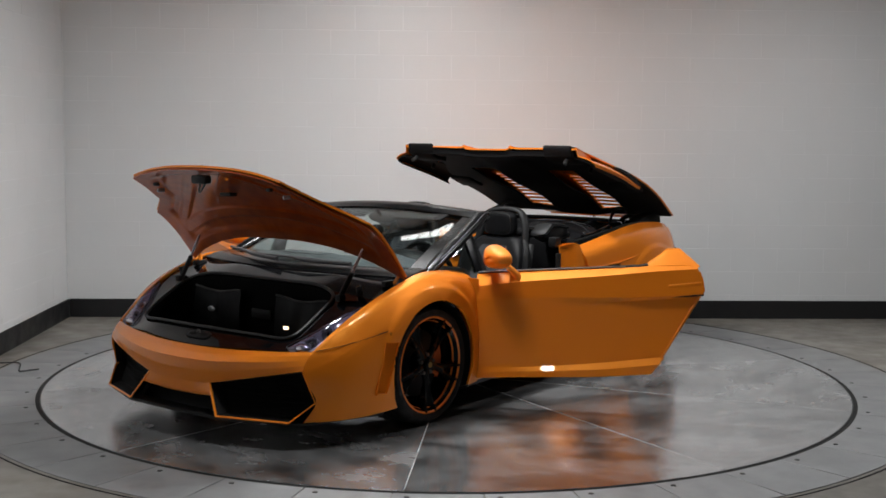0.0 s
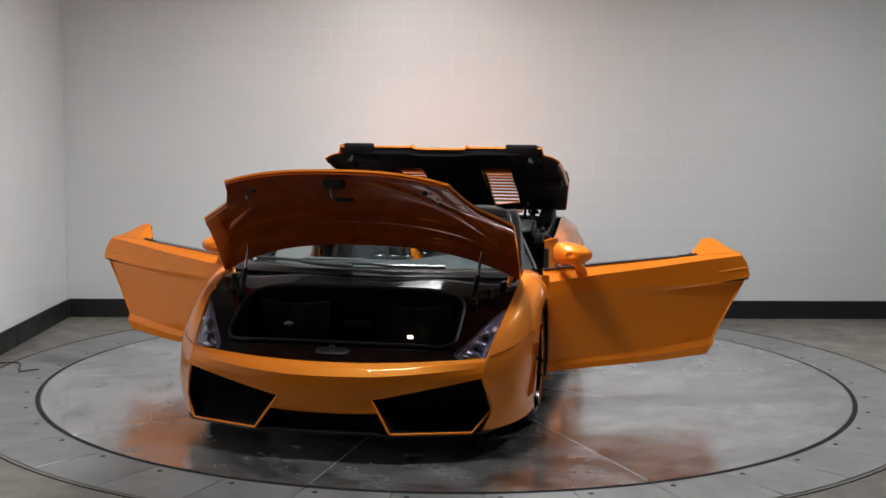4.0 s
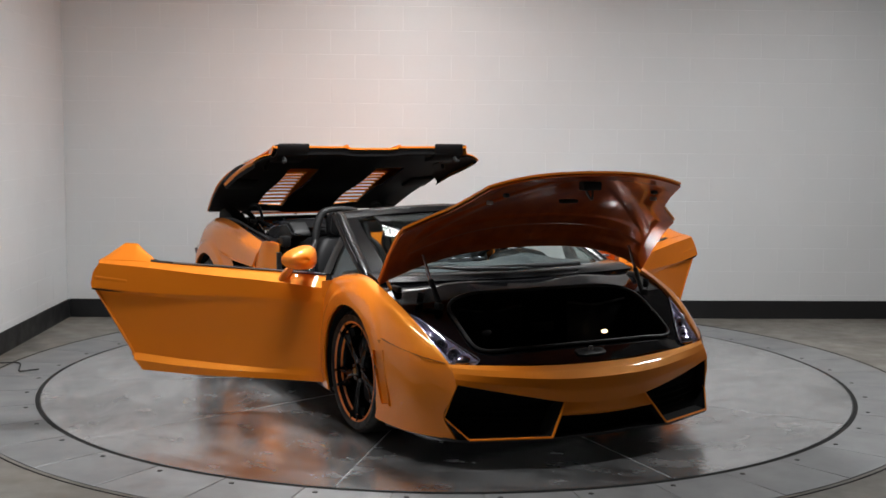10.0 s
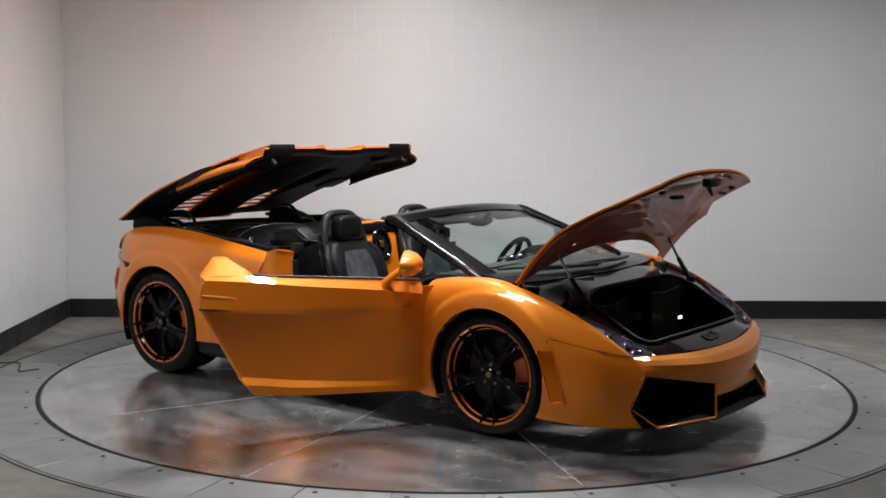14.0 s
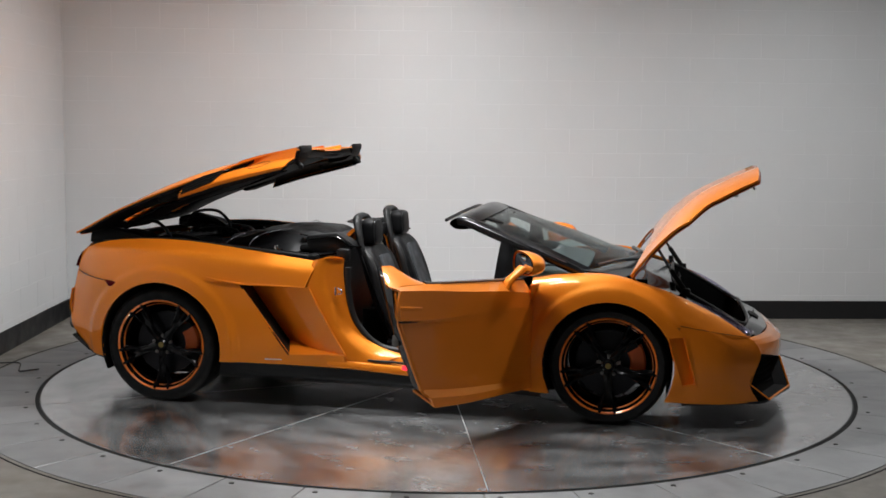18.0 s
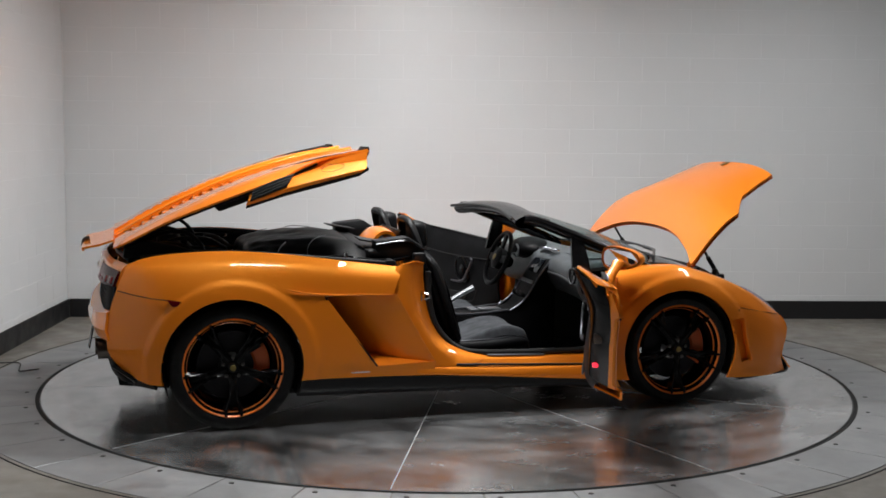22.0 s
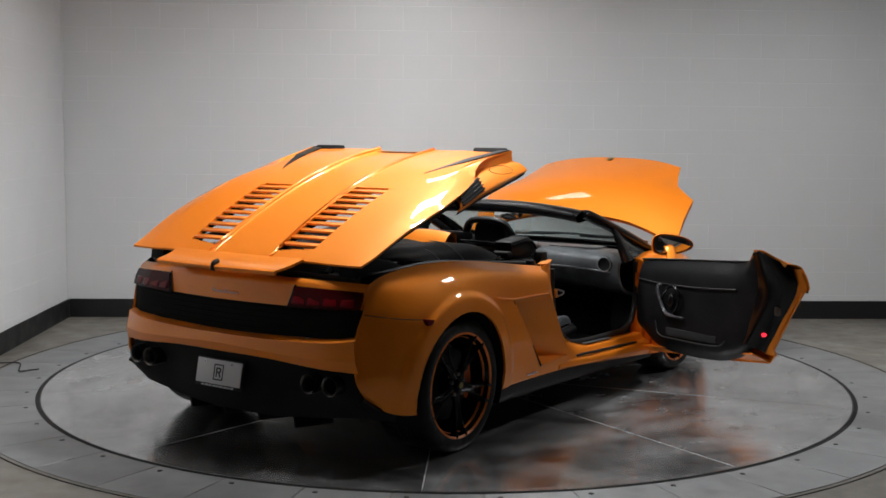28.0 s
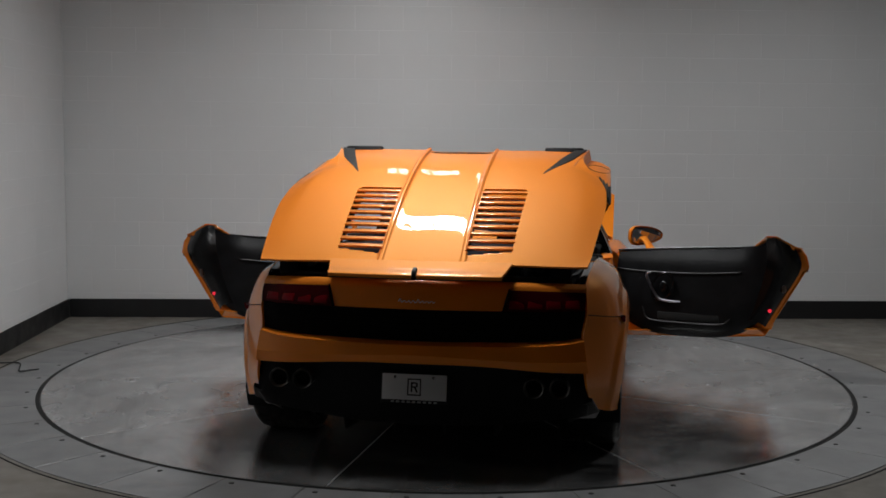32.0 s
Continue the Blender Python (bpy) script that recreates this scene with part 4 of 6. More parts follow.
    # black valance with the exhausts
    strip("valance", [[(-1.80, 0.80, 0.40), (-1.84, 0.80, 0.32), (-1.72, 0.80, 0.26)], [(-1.90, 0.76, 0.48), (-1.90, 0.76, 0.34), (-1.83, 0.76, 0.25)], [(-1.955, 0.50, 0.50), (-1.90, 0.50, 0.36), (-1.87, 0.50, 0.22)],
                      [(-1.98, 0.25, 0.512), (-1.95, 0.25, 0.36), (-1.90, 0.25, 0.20)], [(-1.99, 0.0, 0.515), (-1.96, 0.0, 0.36), (-1.92, 0.0, 0.20)]], LINER, "black rear valance", nv=12)
    for s in (1, -1):
        for y, r in ((0.545, 0.046), (0.662, 0.046)):
            pipe = lathe([(r - 0.006, 0.0), (r, -0.004), (r, 0.16), (r - 0.008, 0.16), (r - 0.008, 0.004)], 36, "x", (-1.985 if y < 0.6 else -1.97, s * y, 0.408), closed=True)
            exhaust = part("exhaust_pipe", pipe, DARK_STEEL, car, "round steel exhaust tip")
            part("exhaust_inside", lathe([(0.001, 0.08), (r - 0.009, 0.08), (r - 0.0085, 0.02)], 30, "x", (-1.975, s * y, 0.408)), GAP, exhaust)
        fin = [[(-1.72, s * 0.86, 0.29), (-1.86, s * 0.80, 0.345), (-1.90, s * 0.76, 0.36)], [(-1.68, s * 0.82, 0.21), (-1.80, s * 0.76, 0.235), (-1.84, s * 0.72, 0.25)]]
        part("diffuser_end", sheet(fin, 10, 16, 0.015, (-1.5, 0, 0.5)), PLASTIC, car)
        flare = [[(-1.905, s * 0.81, 0.345), (-1.87, s * 0.70, 0.29)], [(-1.79, s * 0.84, 0.27), (-1.79, s * 0.70, 0.21)]]
        part("diffuser_wing", sheet(flare, 8, 10, 0.018, (-1.85, 0, 2.0)), PLASTIC, car)
    for y in (-0.36, -0.12, 0.12, 0.36):
        part("diffuser_fin", prism([(-1.89, 0.26), (-1.60, 0.16), (-1.60, 0.12), (-1.87, 0.15)], y - 0.008, y + 0.008, "y", 0.003), LINER, car)
    part("diffuser", sheet([[(-1.80, -0.60, 0.22), (-1.83, 0.0, 0.21), (-1.80, 0.60, 0.22)], [(-1.4, -0.58, 0.14), (-1.4, 0.0, 0.13), (-1.4, 0.58, 0.14)]], 8, 16, 0.012, (-1.7, 0, 1)), LINER, car)
    # plate with a square monogram
    tilt = pose(-2.022, 0.0, 0.400, 0, 11, 0)
    plate = part("rear_plate", moved(block(0, 0, 0, 0.006, 0.302, 0.118, 0.004), tilt), WHITE, car, "white dealer plate with a framed monogram")
    part("plate_frame", moved(block(0.006, 0, -0.004, 0.006, 0.316, 0.138, 0.004), tilt), PLASTIC, plate)
    part("plate_bars", moved(merge(*[block(-0.0005, -0.10 + 0.025 * k, -0.068, 0.010, 0.014, 0.009, 0.001) for k in range(9)]), tilt), SATIN, plate)
    box = [block(-0.0036, y, z, 0.002, sy, sz, 0) for y, z, sy, sz in ((0, 0.036, 0.064, 0.006), (0, -0.036, 0.064, 0.006), (0.029, 0, 0.006, 0.066), (-0.029, 0, 0.006, 0.066),
                                                                      (0.012, 0.0, 0.008, 0.046), (-0.001, 0.0195, 0.019, 0.007), (-0.0125, 0.010, 0.008, 0.020), (-0.001, 0.0005, 0.019, 0.007))]
    box.append(block(-0.0036, -0.009, -0.0135, 0.002, 0.008, 0.024, 0, turn=pose(0, 0, 0, -26, 0, 0)))
    part("plate_monogram", moved(merge(*box), tilt), INK, plate, "black monogram in a square frame", smooth=False)
    for y in (-0.09, 0.09):
        part("plate_screw", moved(lathe([(0.0001, 0.004), (0.006, 0.003), (0.007, 0)], 10, "x"), tilt @ pose(-0.007, y, 0.045)), STEEL, plate)


LID_LINE = [(-1.885, 0.9613), (-1.8, 1.0120), (-1.6, 1.1209), (-1.4, 1.2157), (-1.25, 1.2776), (-1.13, 1.3214), (-1., 1.3632), (-0.9, 1.3914), (-0.75, 1.4273), (-0.53, 1.4659)]


def lid_z(x):
    pts = LID_LINE
    return float(np.interp(x, [p[0] for p in pts], [p[1] for p in pts]))


def build_engine_lid():
    rows = []
    edge = {-1.885: 0.775, -1.80: 0.790, -1.60: 0.815, -1.40: 0.838, -1.25: 0.840, -1.13: 0.830, -1.0: 0.795, -0.90: 0.735, -0.75: 0.698, -0.53: 0.724}
    drop = {-1.885: 0.0, -1.80: 0.012, -1.60: 0.02, -1.40: 0.034, -1.25: 0.040, -1.13: 0.040, -1.0: 0.036, -0.90: 0.016, -0.75: 0.0, -0.53: 0.0}
    for x, z in LID_LINE:
        half, d = edge[x], drop[x]
        ridge = 0.009 * smoothstep(-1.80, -1.2, x)
        row = [(0.0, -0.012), (0.165, -0.010), (0.188, 0.0 + ridge), (0.205, 0.0 + ridge), (0.228, 0.0), (0.45, 0.0), (half * 0.80, -0.002), (half * 0.90, -0.25 * d - 0.002), (half, -d)]
        pts = [(x, y, z + h) for y, h in row]
        rows.append([(a, -b, c) for a, b, c in pts[:0:-1]] + pts)
    holes = []
    for s in (1, -1):
        holes.append([(-1.245, s * 0.218), (-1.245, s * 0.445), (-1.80, s * 0.418), (-1.83, s * 0.205)])
    lid = part("engine_lid", sheet(rows, 110, 110, 0.010, (-1.2, 0, 0.3), holes, (0, 1)), PAINT, car, "open orange engine lid with two louvred vents")
    for s in (1, -1):
        for k in range(10):
            f = (k + 0.35) / 10
            x = -1.25 + f * (-1.80 + 1.25)
            y0, y1 = 0.218 - 0.012 * f, 0.445 - 0.026 * f
            slope = math.degrees(math.atan2(lid_z(x + 0.05) - lid_z(x - 0.05), 0.1))
            part("slat", block(x, s * (y0 + y1) / 2, lid_z(x) - 0.008, 0.046, y1 - y0 + 0.006, 0.013, 0.004, turn=pose(0, 0, 0, 0, -10, 0)), PAINT, lid)
        # black corner insert, side grille and lower side of the lid
        insert = [[(x, s * y, lid_z(x) + h) for x, y, h in ((-1.03, 0.500, 0.003), (-0.76, 0.580, 0.004), (-0.535, 0.640, 0.006))],
                  [(x, s * y, lid_z(x) + h) for x, y, h in ((-1.03, 0.506, 0.003), (-0.76, 0.648, 0.005), (-0.530, 0.708, 0.010))]]
        part("corner_insert", sheet(insert, 4, 19, 0.006, (-0.8, 0, 0.5), su=False, sv=False), PLASTIC, lid, "matt black corner insert")
        step = [[(-0.97, s * 0.640, 1.366), (-0.80, s * 0.672, 1.418), (-0.535, s * 0.722, 1.474)], [(-0.97, s * 0.655, 1.330), (-0.80, s * 0.690, 1.372), (-0.545, s * 0.735, 1.415)]]
        part("cheek_step", sheet(step, 6, 20, 0.006, (-0.8, s * 0.2, 1.40)), PAINT, lid)
        cheek = [[(-1.16, s * 0.700, 1.290), (-0.97, s * 0.655, 1.331), (-0.80, s * 0.690, 1.373), (-0.545, s * 0.735, 1.416)],
                 [(-1.18, s * 0.790, 1.250), (-0.98, s * 0.780, 1.310), (-0.80, s * 0.785, 1.355), (-0.555, s * 0.795, 1.400)],
                 [(-1.20, s * 0.848, 1.205), (-1.0, s * 0.850, 1.268), (-0.80, s * 0.850, 1.320), (-0.570, s * 0.843, 1.370)],
                 [(-1.21, s * 0.842, 1.175), (-1.0, s * 0.838, 1.240), (-0.80, s * 0.835, 1.292), (-0.60, s * 0.830, 1.345)]]
        part("lid_cheek", sheet(cheek, 26, 30, 0.006, (-0.9, 0, 1.1)), PAINT, lid)
        part("cheek_lining", sheet([[(x, y - s * 0.012, z - 0.016) for x, y, z in row] for row in cheek], 20, 24, 0.004, (-0.9, 0, 1.1)), LINER, lid)
        if s < 0:
            flap = circle_poly(0, 0, 0.062, 40)
            at = Vector((-0.74, s * 0.785, 1.3725))
            ring = [(at.x + a, at.y + b, at.z + 0.24 * a + 0.22 * b) for a, b in flap]
            part("fuel_flap_gap", tube(ring, 0.0013, 6, closed=True), GAP, lid)
        grille = [[(-1.17, s * 0.822, 1.258), (-1.06, s * 0.805, 1.308), (-0.95, s * 0.780, 1.340)], [(-1.19, s * 0.855, 1.200), (-1.09, s * 0.856, 1.240), (-1.0, s * 0.856, 1.280)]]
        part("side_grille", sheet(grille, 8, 12, 0.006, (-1.0, 0, 1.1)), PLASTIC, lid, "black side air grille")
        for k in range(4):
            f = (k + 0.5) / 4
            a = Vector(grille[0][0]).lerp(Vector(grille[1][0]), f)
            b = Vector(grille[0][2]).lerp(Vector(grille[1][2]), f)
            c = Vector(grille[0][1]).lerp(Vector(grille[1][1]), f)
            part("grille_bar", tube([tuple(q + Vector((0, s * 0.006, 0.002))) for q in (a, c, b)], 0.0045, 6, 12), PLASTIC, lid)
    # rear flap
    flap = [[(-1.885, -0.432, 0.972), (-1.885, 0.0, 0.970), (-1.885, 0.432, 0.972)], [(-1.97, -0.415, 0.945), (-1.97, 0.0, 0.943), (-1.97, 0.415, 0.945)],
            [(-2.048, -0.402, 0.928), (-2.052, 0.0, 0.926), (-2.048, 0.402, 0.928)], [(-2.050, -0.400, 0.908), (-2.054, 0.0, 0.906), (-2.050, 0.400, 0.908)]]
    part("rear_flap", sheet(flap, 16, 30, 0.012, (-1.9, 0, 0.5)), PAINT, lid, "orange rear spoiler flap")
    part("flap_knob", tube([(-2.02, 0.0, 0.945), (-2.05, 0.0, 0.935), (-2.056, 0.0, 0.90)], 0.012, 8, 12), PLASTIC, lid)
    # black lining with its front lip
    under = []
    for x, half, dz in ((-1.86, 0.74, -0.030), (-1.6, 0.78, -0.040), (-1.25, 0.80, -0.085), (-1.0, 0.78, -0.075), (-0.75, 0.74, -0.055), (-0.60, 0.715, -0.045), (-0.535, 0.70, -0.055)):
        z = lid_z(x)
        half = float(np.interp(x, sorted(edge), [edge[k] for k in sorted(edge)])) - (0.008 if x < -1.2 else 0.032)
        low = float(np.interp(x, sorted(edge), [drop[k] for k in sorted(edge)])) + 0.024
        row = []
        for f in (0, 0.2, 0.35, 0.55, 0.75, 0.88, 1.0):
            g = smoothstep(0.8, 1.0, f)
            row.append((x, half * f, z + (dz - (0.012 if f < 0.3 else 0.0)) * (1 - g) - low * g))
        under.append([(a, -b, c) for a, b, c in row[:0:-1]] + row)
    part("lid_lining", sheet(under, 70, 80, 0.014, (-1.2, 0, 3.0), [[(x + (0.27 if x > -1.5 else 0.03), y) for x, y in h] for h in holes], (0, 1)), LINER, lid, "black lining under the engine lid")
    front = [[(-0.575, y, 1.453) for y in np.linspace(-0.70, 0.70, 9)], [(-0.545, y, 1.450 - 0.012 * (abs(y) < 0.25)) for y in np.linspace(-0.70, 0.70, 9)], [(-0.540, y, 1.428) for y in np.linspace(-0.70, 0.70, 9)], [(-0.555, y, 1.405) for y in np.linspace(-0.70, 0.70, 9)], [(-0.62, y, 1.388) for y in np.linspace(-0.70, 0.70, 9)]]
    part("lid_front_lip", sheet(front, 24, 40, 0.012, (-0.6, 0, 1.40)), LINER, lid)
    for s in (1, -1):
        horn = [(-0.70, 1.420), (-0.60, 1.436), (-0.548, 1.456), (-0.530, 1.488), (-0.516, 1.478), (-0.520, 1.45), (-0.54, 1.405), (-0.58, 1.375), (-0.70, 1.350)]
        part("lid_horn", sided(prism(horn, 0.47, 0.690, "y", 0.010), s), LINER, lid)
        part("latch_pin", sided(tube([(-0.56, 0.64, 1.39), (-0.535, 0.64, 1.365), (-0.53, 0.66, 1.36)], 0.014, 8, 10), s), PLASTIC, lid)
        part("latch_pin", sided(tube([(-0.82, 0.68, 1.325), (-0.80, 0.68, 1.295)], 0.014, 8, 6), s), PLASTIC, lid)
        part("hinge_cover", sided(prism([(-1.84, 0.895), (-1.83, 0.955), (-1.72, 0.985), (-1.56, 0.955), (-1.46, 0.92), (-1.42, 0.86)], 0.60, 0.70, "y", 0.012), s), LINER, car, "black hinge cover of the engine lid")
        arm = part("lid_hinge_arm", sided(tube([(-1.80, 0.55, 0.93), (-1.62, 0.55, 0.955), (-1.50, 0.55, 0.93), (-1.42, 0.55, 0.86)], 0.022, 10, 30, flat=0.6), s), PLASTIC, car, "black lid hinge arm")
        part("hinge_link", sided(tube([(-1.72, 0.50, 0.93), (-1.66, 0.50, 1.000), (-1.51, 0.50, 1.012), (-1.42, 0.50, 0.94), (-1.40, 0.50, 0.86)], 0.011, 10, 30), s), PLASTIC, arm)
        part("lining_box", sided(block(-1.27, 0.70, 1.205, 0.20, 0.20, 0.07, 0.02, turn=pose(0, 0, 0, 0, -20, 0)), s), LINER, lid)


def build_engine_bay():
    """Folded soft top, engine cover and bay edges behind the seats."""
    bay = part("engine_bay", merge(sheet([[(-0.40, -0.80, 0.78), (-0.40, 0.80, 0.78)], [(-0.9, -0.80, 0.80), (-0.9, 0.80, 0.80)], [(-1.80, -0.76, 0.80), (-1.80, 0.76, 0.80)]], 20, 12, 0.02, (-1, 0, 0))), LINER, car, "black engine bay")
    for s in (1, -1):
        gutter = [[(-0.385, s * 0.822, 0.842), (-0.80, s * 0.815, 0.886), (-1.30, s * 0.795, 0.932), (-1.70, s * 0.775, 0.905), (-1.815, s * 0.765, 0.872)],
                  [(-0.385, s * 0.77, 0.835), (-0.80, s * 0.765, 0.870), (-1.30, s * 0.745, 0.912), (-1.70, s * 0.725, 0.890), (-1.80, s * 0.72, 0.860)],
                  [(-0.385, s * 0.74, 0.78), (-0.80, s * 0.735, 0.80), (-1.30, s * 0.715, 0.82), (-1.70, s * 0.69, 0.80), (-1.78, s * 0.69, 0.79)]]
        part("bay_gutter", sheet(gutter, 14, 40, 0.008, (-1.0, s * 1.5, 0.2)), GLOSS_BLACK, bay)
        part("bay_seal", tube([(-0.42, s * 0.765, 0.85), (-0.80, s * 0.758, 0.885), (-1.30, s * 0.738, 0.926), (-1.70, s * 0.715, 0.905), (-1.80, s * 0.60, 0.895)], 0.010, 8, 40), SEAL, bay)
    # folded roof: two soft humps of fabric
    humps = []
    for x, z0, half in ((-0.510, 0.86, 0.69), (-0.525, 0.915, 0.705), (-0.60, 0.952, 0.71), (-0.72, 0.960, 0.70), (-0.86, 0.950, 0.69), (-0.98, 0.935, 0.67), (-1.08, 0.915, 0.65), (-1.13, 0.89, 0.62), (-1.15, 0.84, 0.60)):
        row = []
        for f in np.linspace(-1, 1, 15):
            row.append((x + 0.015 * math.sin(5 * f), half * f, z0 - 0.085 * abs(f) ** 6 + 0.007 * math.sin(7 * f + 9 * x) + 0.004 * math.sin(23 * f - 31 * x)))
        humps.append(row)
    roof = part("folded_roof", sheet(humps, 60, 80, 0.02, (-0.9, 0, 0.5)), LEATHER, car, "black folded fabric roof")
    for s in (1, -1):
        part("roof_piping", tube([(-0.70, s * 0.30, 0.966), (-0.78, s * 0.45, 0.964), (-0.84, s * 0.57, 0.935), (-0.86, s * 0.65, 0.885)], 0.0025, 6, 30), PEWTER, roof, "grey seam piping")
        part("roof_piping", tube([(-0.95, s * 0.45, 0.945), (-1.00, s * 0.56, 0.920), (-1.03, s * 0.63, 0.87)], 0.0025, 6, 24), PEWTER, roof)
        part("roof_flap", block(-0.47, s * 0.50, 0.950, 0.17, 0.20, 0.010, 0.004, turn=pose(0, 0, 0, 0, 10, s * 4)), PLASTIC, car, "flat black roof cover flap")
    part("roof_frame", block(-0.47, 0.0, 0.895, 0.12, 1.40, 0.04, 0.015), PLASTIC, car, "black roof frame behind the seats")
    part("seat_crossbar", block(-0.235, 0.0, 0.945, 0.03, 0.54, 0.075, 0.014), LEATHER, car, "black panel between the head rests")
    part("wind_deflector", prism([(-0.14, 0.972), (0.02, 0.985), (0.14, 0.972)], -0.262, -0.256, "x", 0.002), PLASTIC, car, "small triangular wind deflector")
    for s in (1, -1):
        bracket = part("roof_bracket", sided(prism([(-0.49, 0.965), (-0.30, 0.985), (-0.215, 0.93), (-0.20, 0.90), (-0.33, 0.85), (-0.48, 0.88)], 0.585, 0.70, "y", 0.012), s), PLASTIC, car, "black faceted roof bracket")
        part("bracket_edge", sided(tube([(-0.485, 0.705, 0.945), (-0.31, 0.707, 0.962), (-0.23, 0.705, 0.918), (-0.17, 0.66, 0.905)], 0.006, 8, 20), s), FRAME_BLACK, bracket)
        part("bracket_foot", sided(block(-0.25, 0.745, 0.865, 0.07, 0.06, 0.07, 0.012), s), PLASTIC, bracket)
        part("roof_rod", tube([(-0.30, s * 0.72, 0.875), (-0.42, s * 0.74, 0.86), (-0.60, s * 0.755, 0.872)], 0.010, 8, 20), FRAME_BLACK, car)
        cap = part("tank_cap", lathe([(0.001, 0.012), (0.05, 0.012), (0.062, 0.018), (0.072, 0.010), (0.075, -0.05)], 28, "z", (-1.56, s * 0.52, 0.90)), PLASTIC, bay, "round black cap")
        part("cap_centre", lathe([(0.001, 0.017), (0.028, 0.016), (0.032, 0.011)], 20, "z", (-1.56, s * 0.52, 0.90)), SATIN, cap)
    for s in (1, -1):
        brace = part("bay_brace", tube([(-0.62, s * 0.735, 0.875), (-0.90, s * 0.68, 0.885), (-1.22, s * 0.60, 0.905), (-1.42, s * 0.50, 0.90)], 0.013, 10, 30), GLOSS_BLACK, bay, "glossy black bay brace")
        for x, y in ((-0.66, 0.725), (-1.20, 0.605)):
            part("brace_bolt", lathe([(0.0001, 0.014), (0.010, 0.013), (0.013, 0.006), (0.013, -0.01)], 14, "z", (x, s * y, 0.893)), STEEL, brace)
        part("bay_hose", tube([(-1.18, s * 0.42, 0.83), (-1.28, s * 0.52, 0.895), (-1.44, s * 0.57, 0.905), (-1.58, s * 0.62, 0.88), (-1.72, s * 0.60, 0.85)], 0.016, 10, 40), SEAL, bay, "black rubber hose")
        part("bay_hose", tube([(-1.22, s * 0.30, 0.84), (-1.34, s * 0.34, 0.90), (-1.50, s * 0.30, 0.905), (-1.62, s * 0.34, 0.87)], 0.011, 8, 34), PLASTIC, bay)
        part("hose_clip", block(-1.44, s * 0.57, 0.905, 0.016, 0.040, 0.040, 0.006), STEEL, bay)
        part("latch_plate", block(-1.70, s * 0.66, 0.902, 0.10, 0.05, 0.020, 0.005, turn=pose(0, 0, 0, 0, 8, 0)), DARK_STEEL, bay, "steel lid latch plate")
    engine = part("engine_cover", sheet([[(-1.42, y, 0.84 + 0.02 * math.cos(6 * y)) for y in np.linspace(-0.5, 0.5, 9)], [(-1.58, y, 0.855 + 0.02 * math.cos(6 * y)) for y in np.linspace(-0.5, 0.5, 9)], [(-1.76, y, 0.83 + 0.01 * math.cos(6 * y)) for y in np.linspace(-0.5, 0.5, 9)]], 20, 40, 0.03, (-1.4, 0, 0.4)), PLASTIC, car, "black engine cover")
    for k in range(6):
        part("cover_rib", tube([(-1.45 - 0.05 * k, -0.32, 0.872), (-1.45 - 0.05 * k, 0.0, 0.882), (-1.45 - 0.05 * k, 0.32, 0.872)], 0.010, 8, 14), PLASTIC, engine)
    part("rear_crossbar", tube([(-1.80, -0.70, 0.885), (-1.86, -0.3, 0.892), (-1.865, 0.0, 0.893), (-1.86, 0.3, 0.892), (-1.80, 0.70, 0.885)], 0.014, 8, 30), SEAL, bay)


HEAD = (0.375, 0.635, 1.062)     # rear lower corner of the windscreen frame
POST = (1.115, 0.775, 0.800)


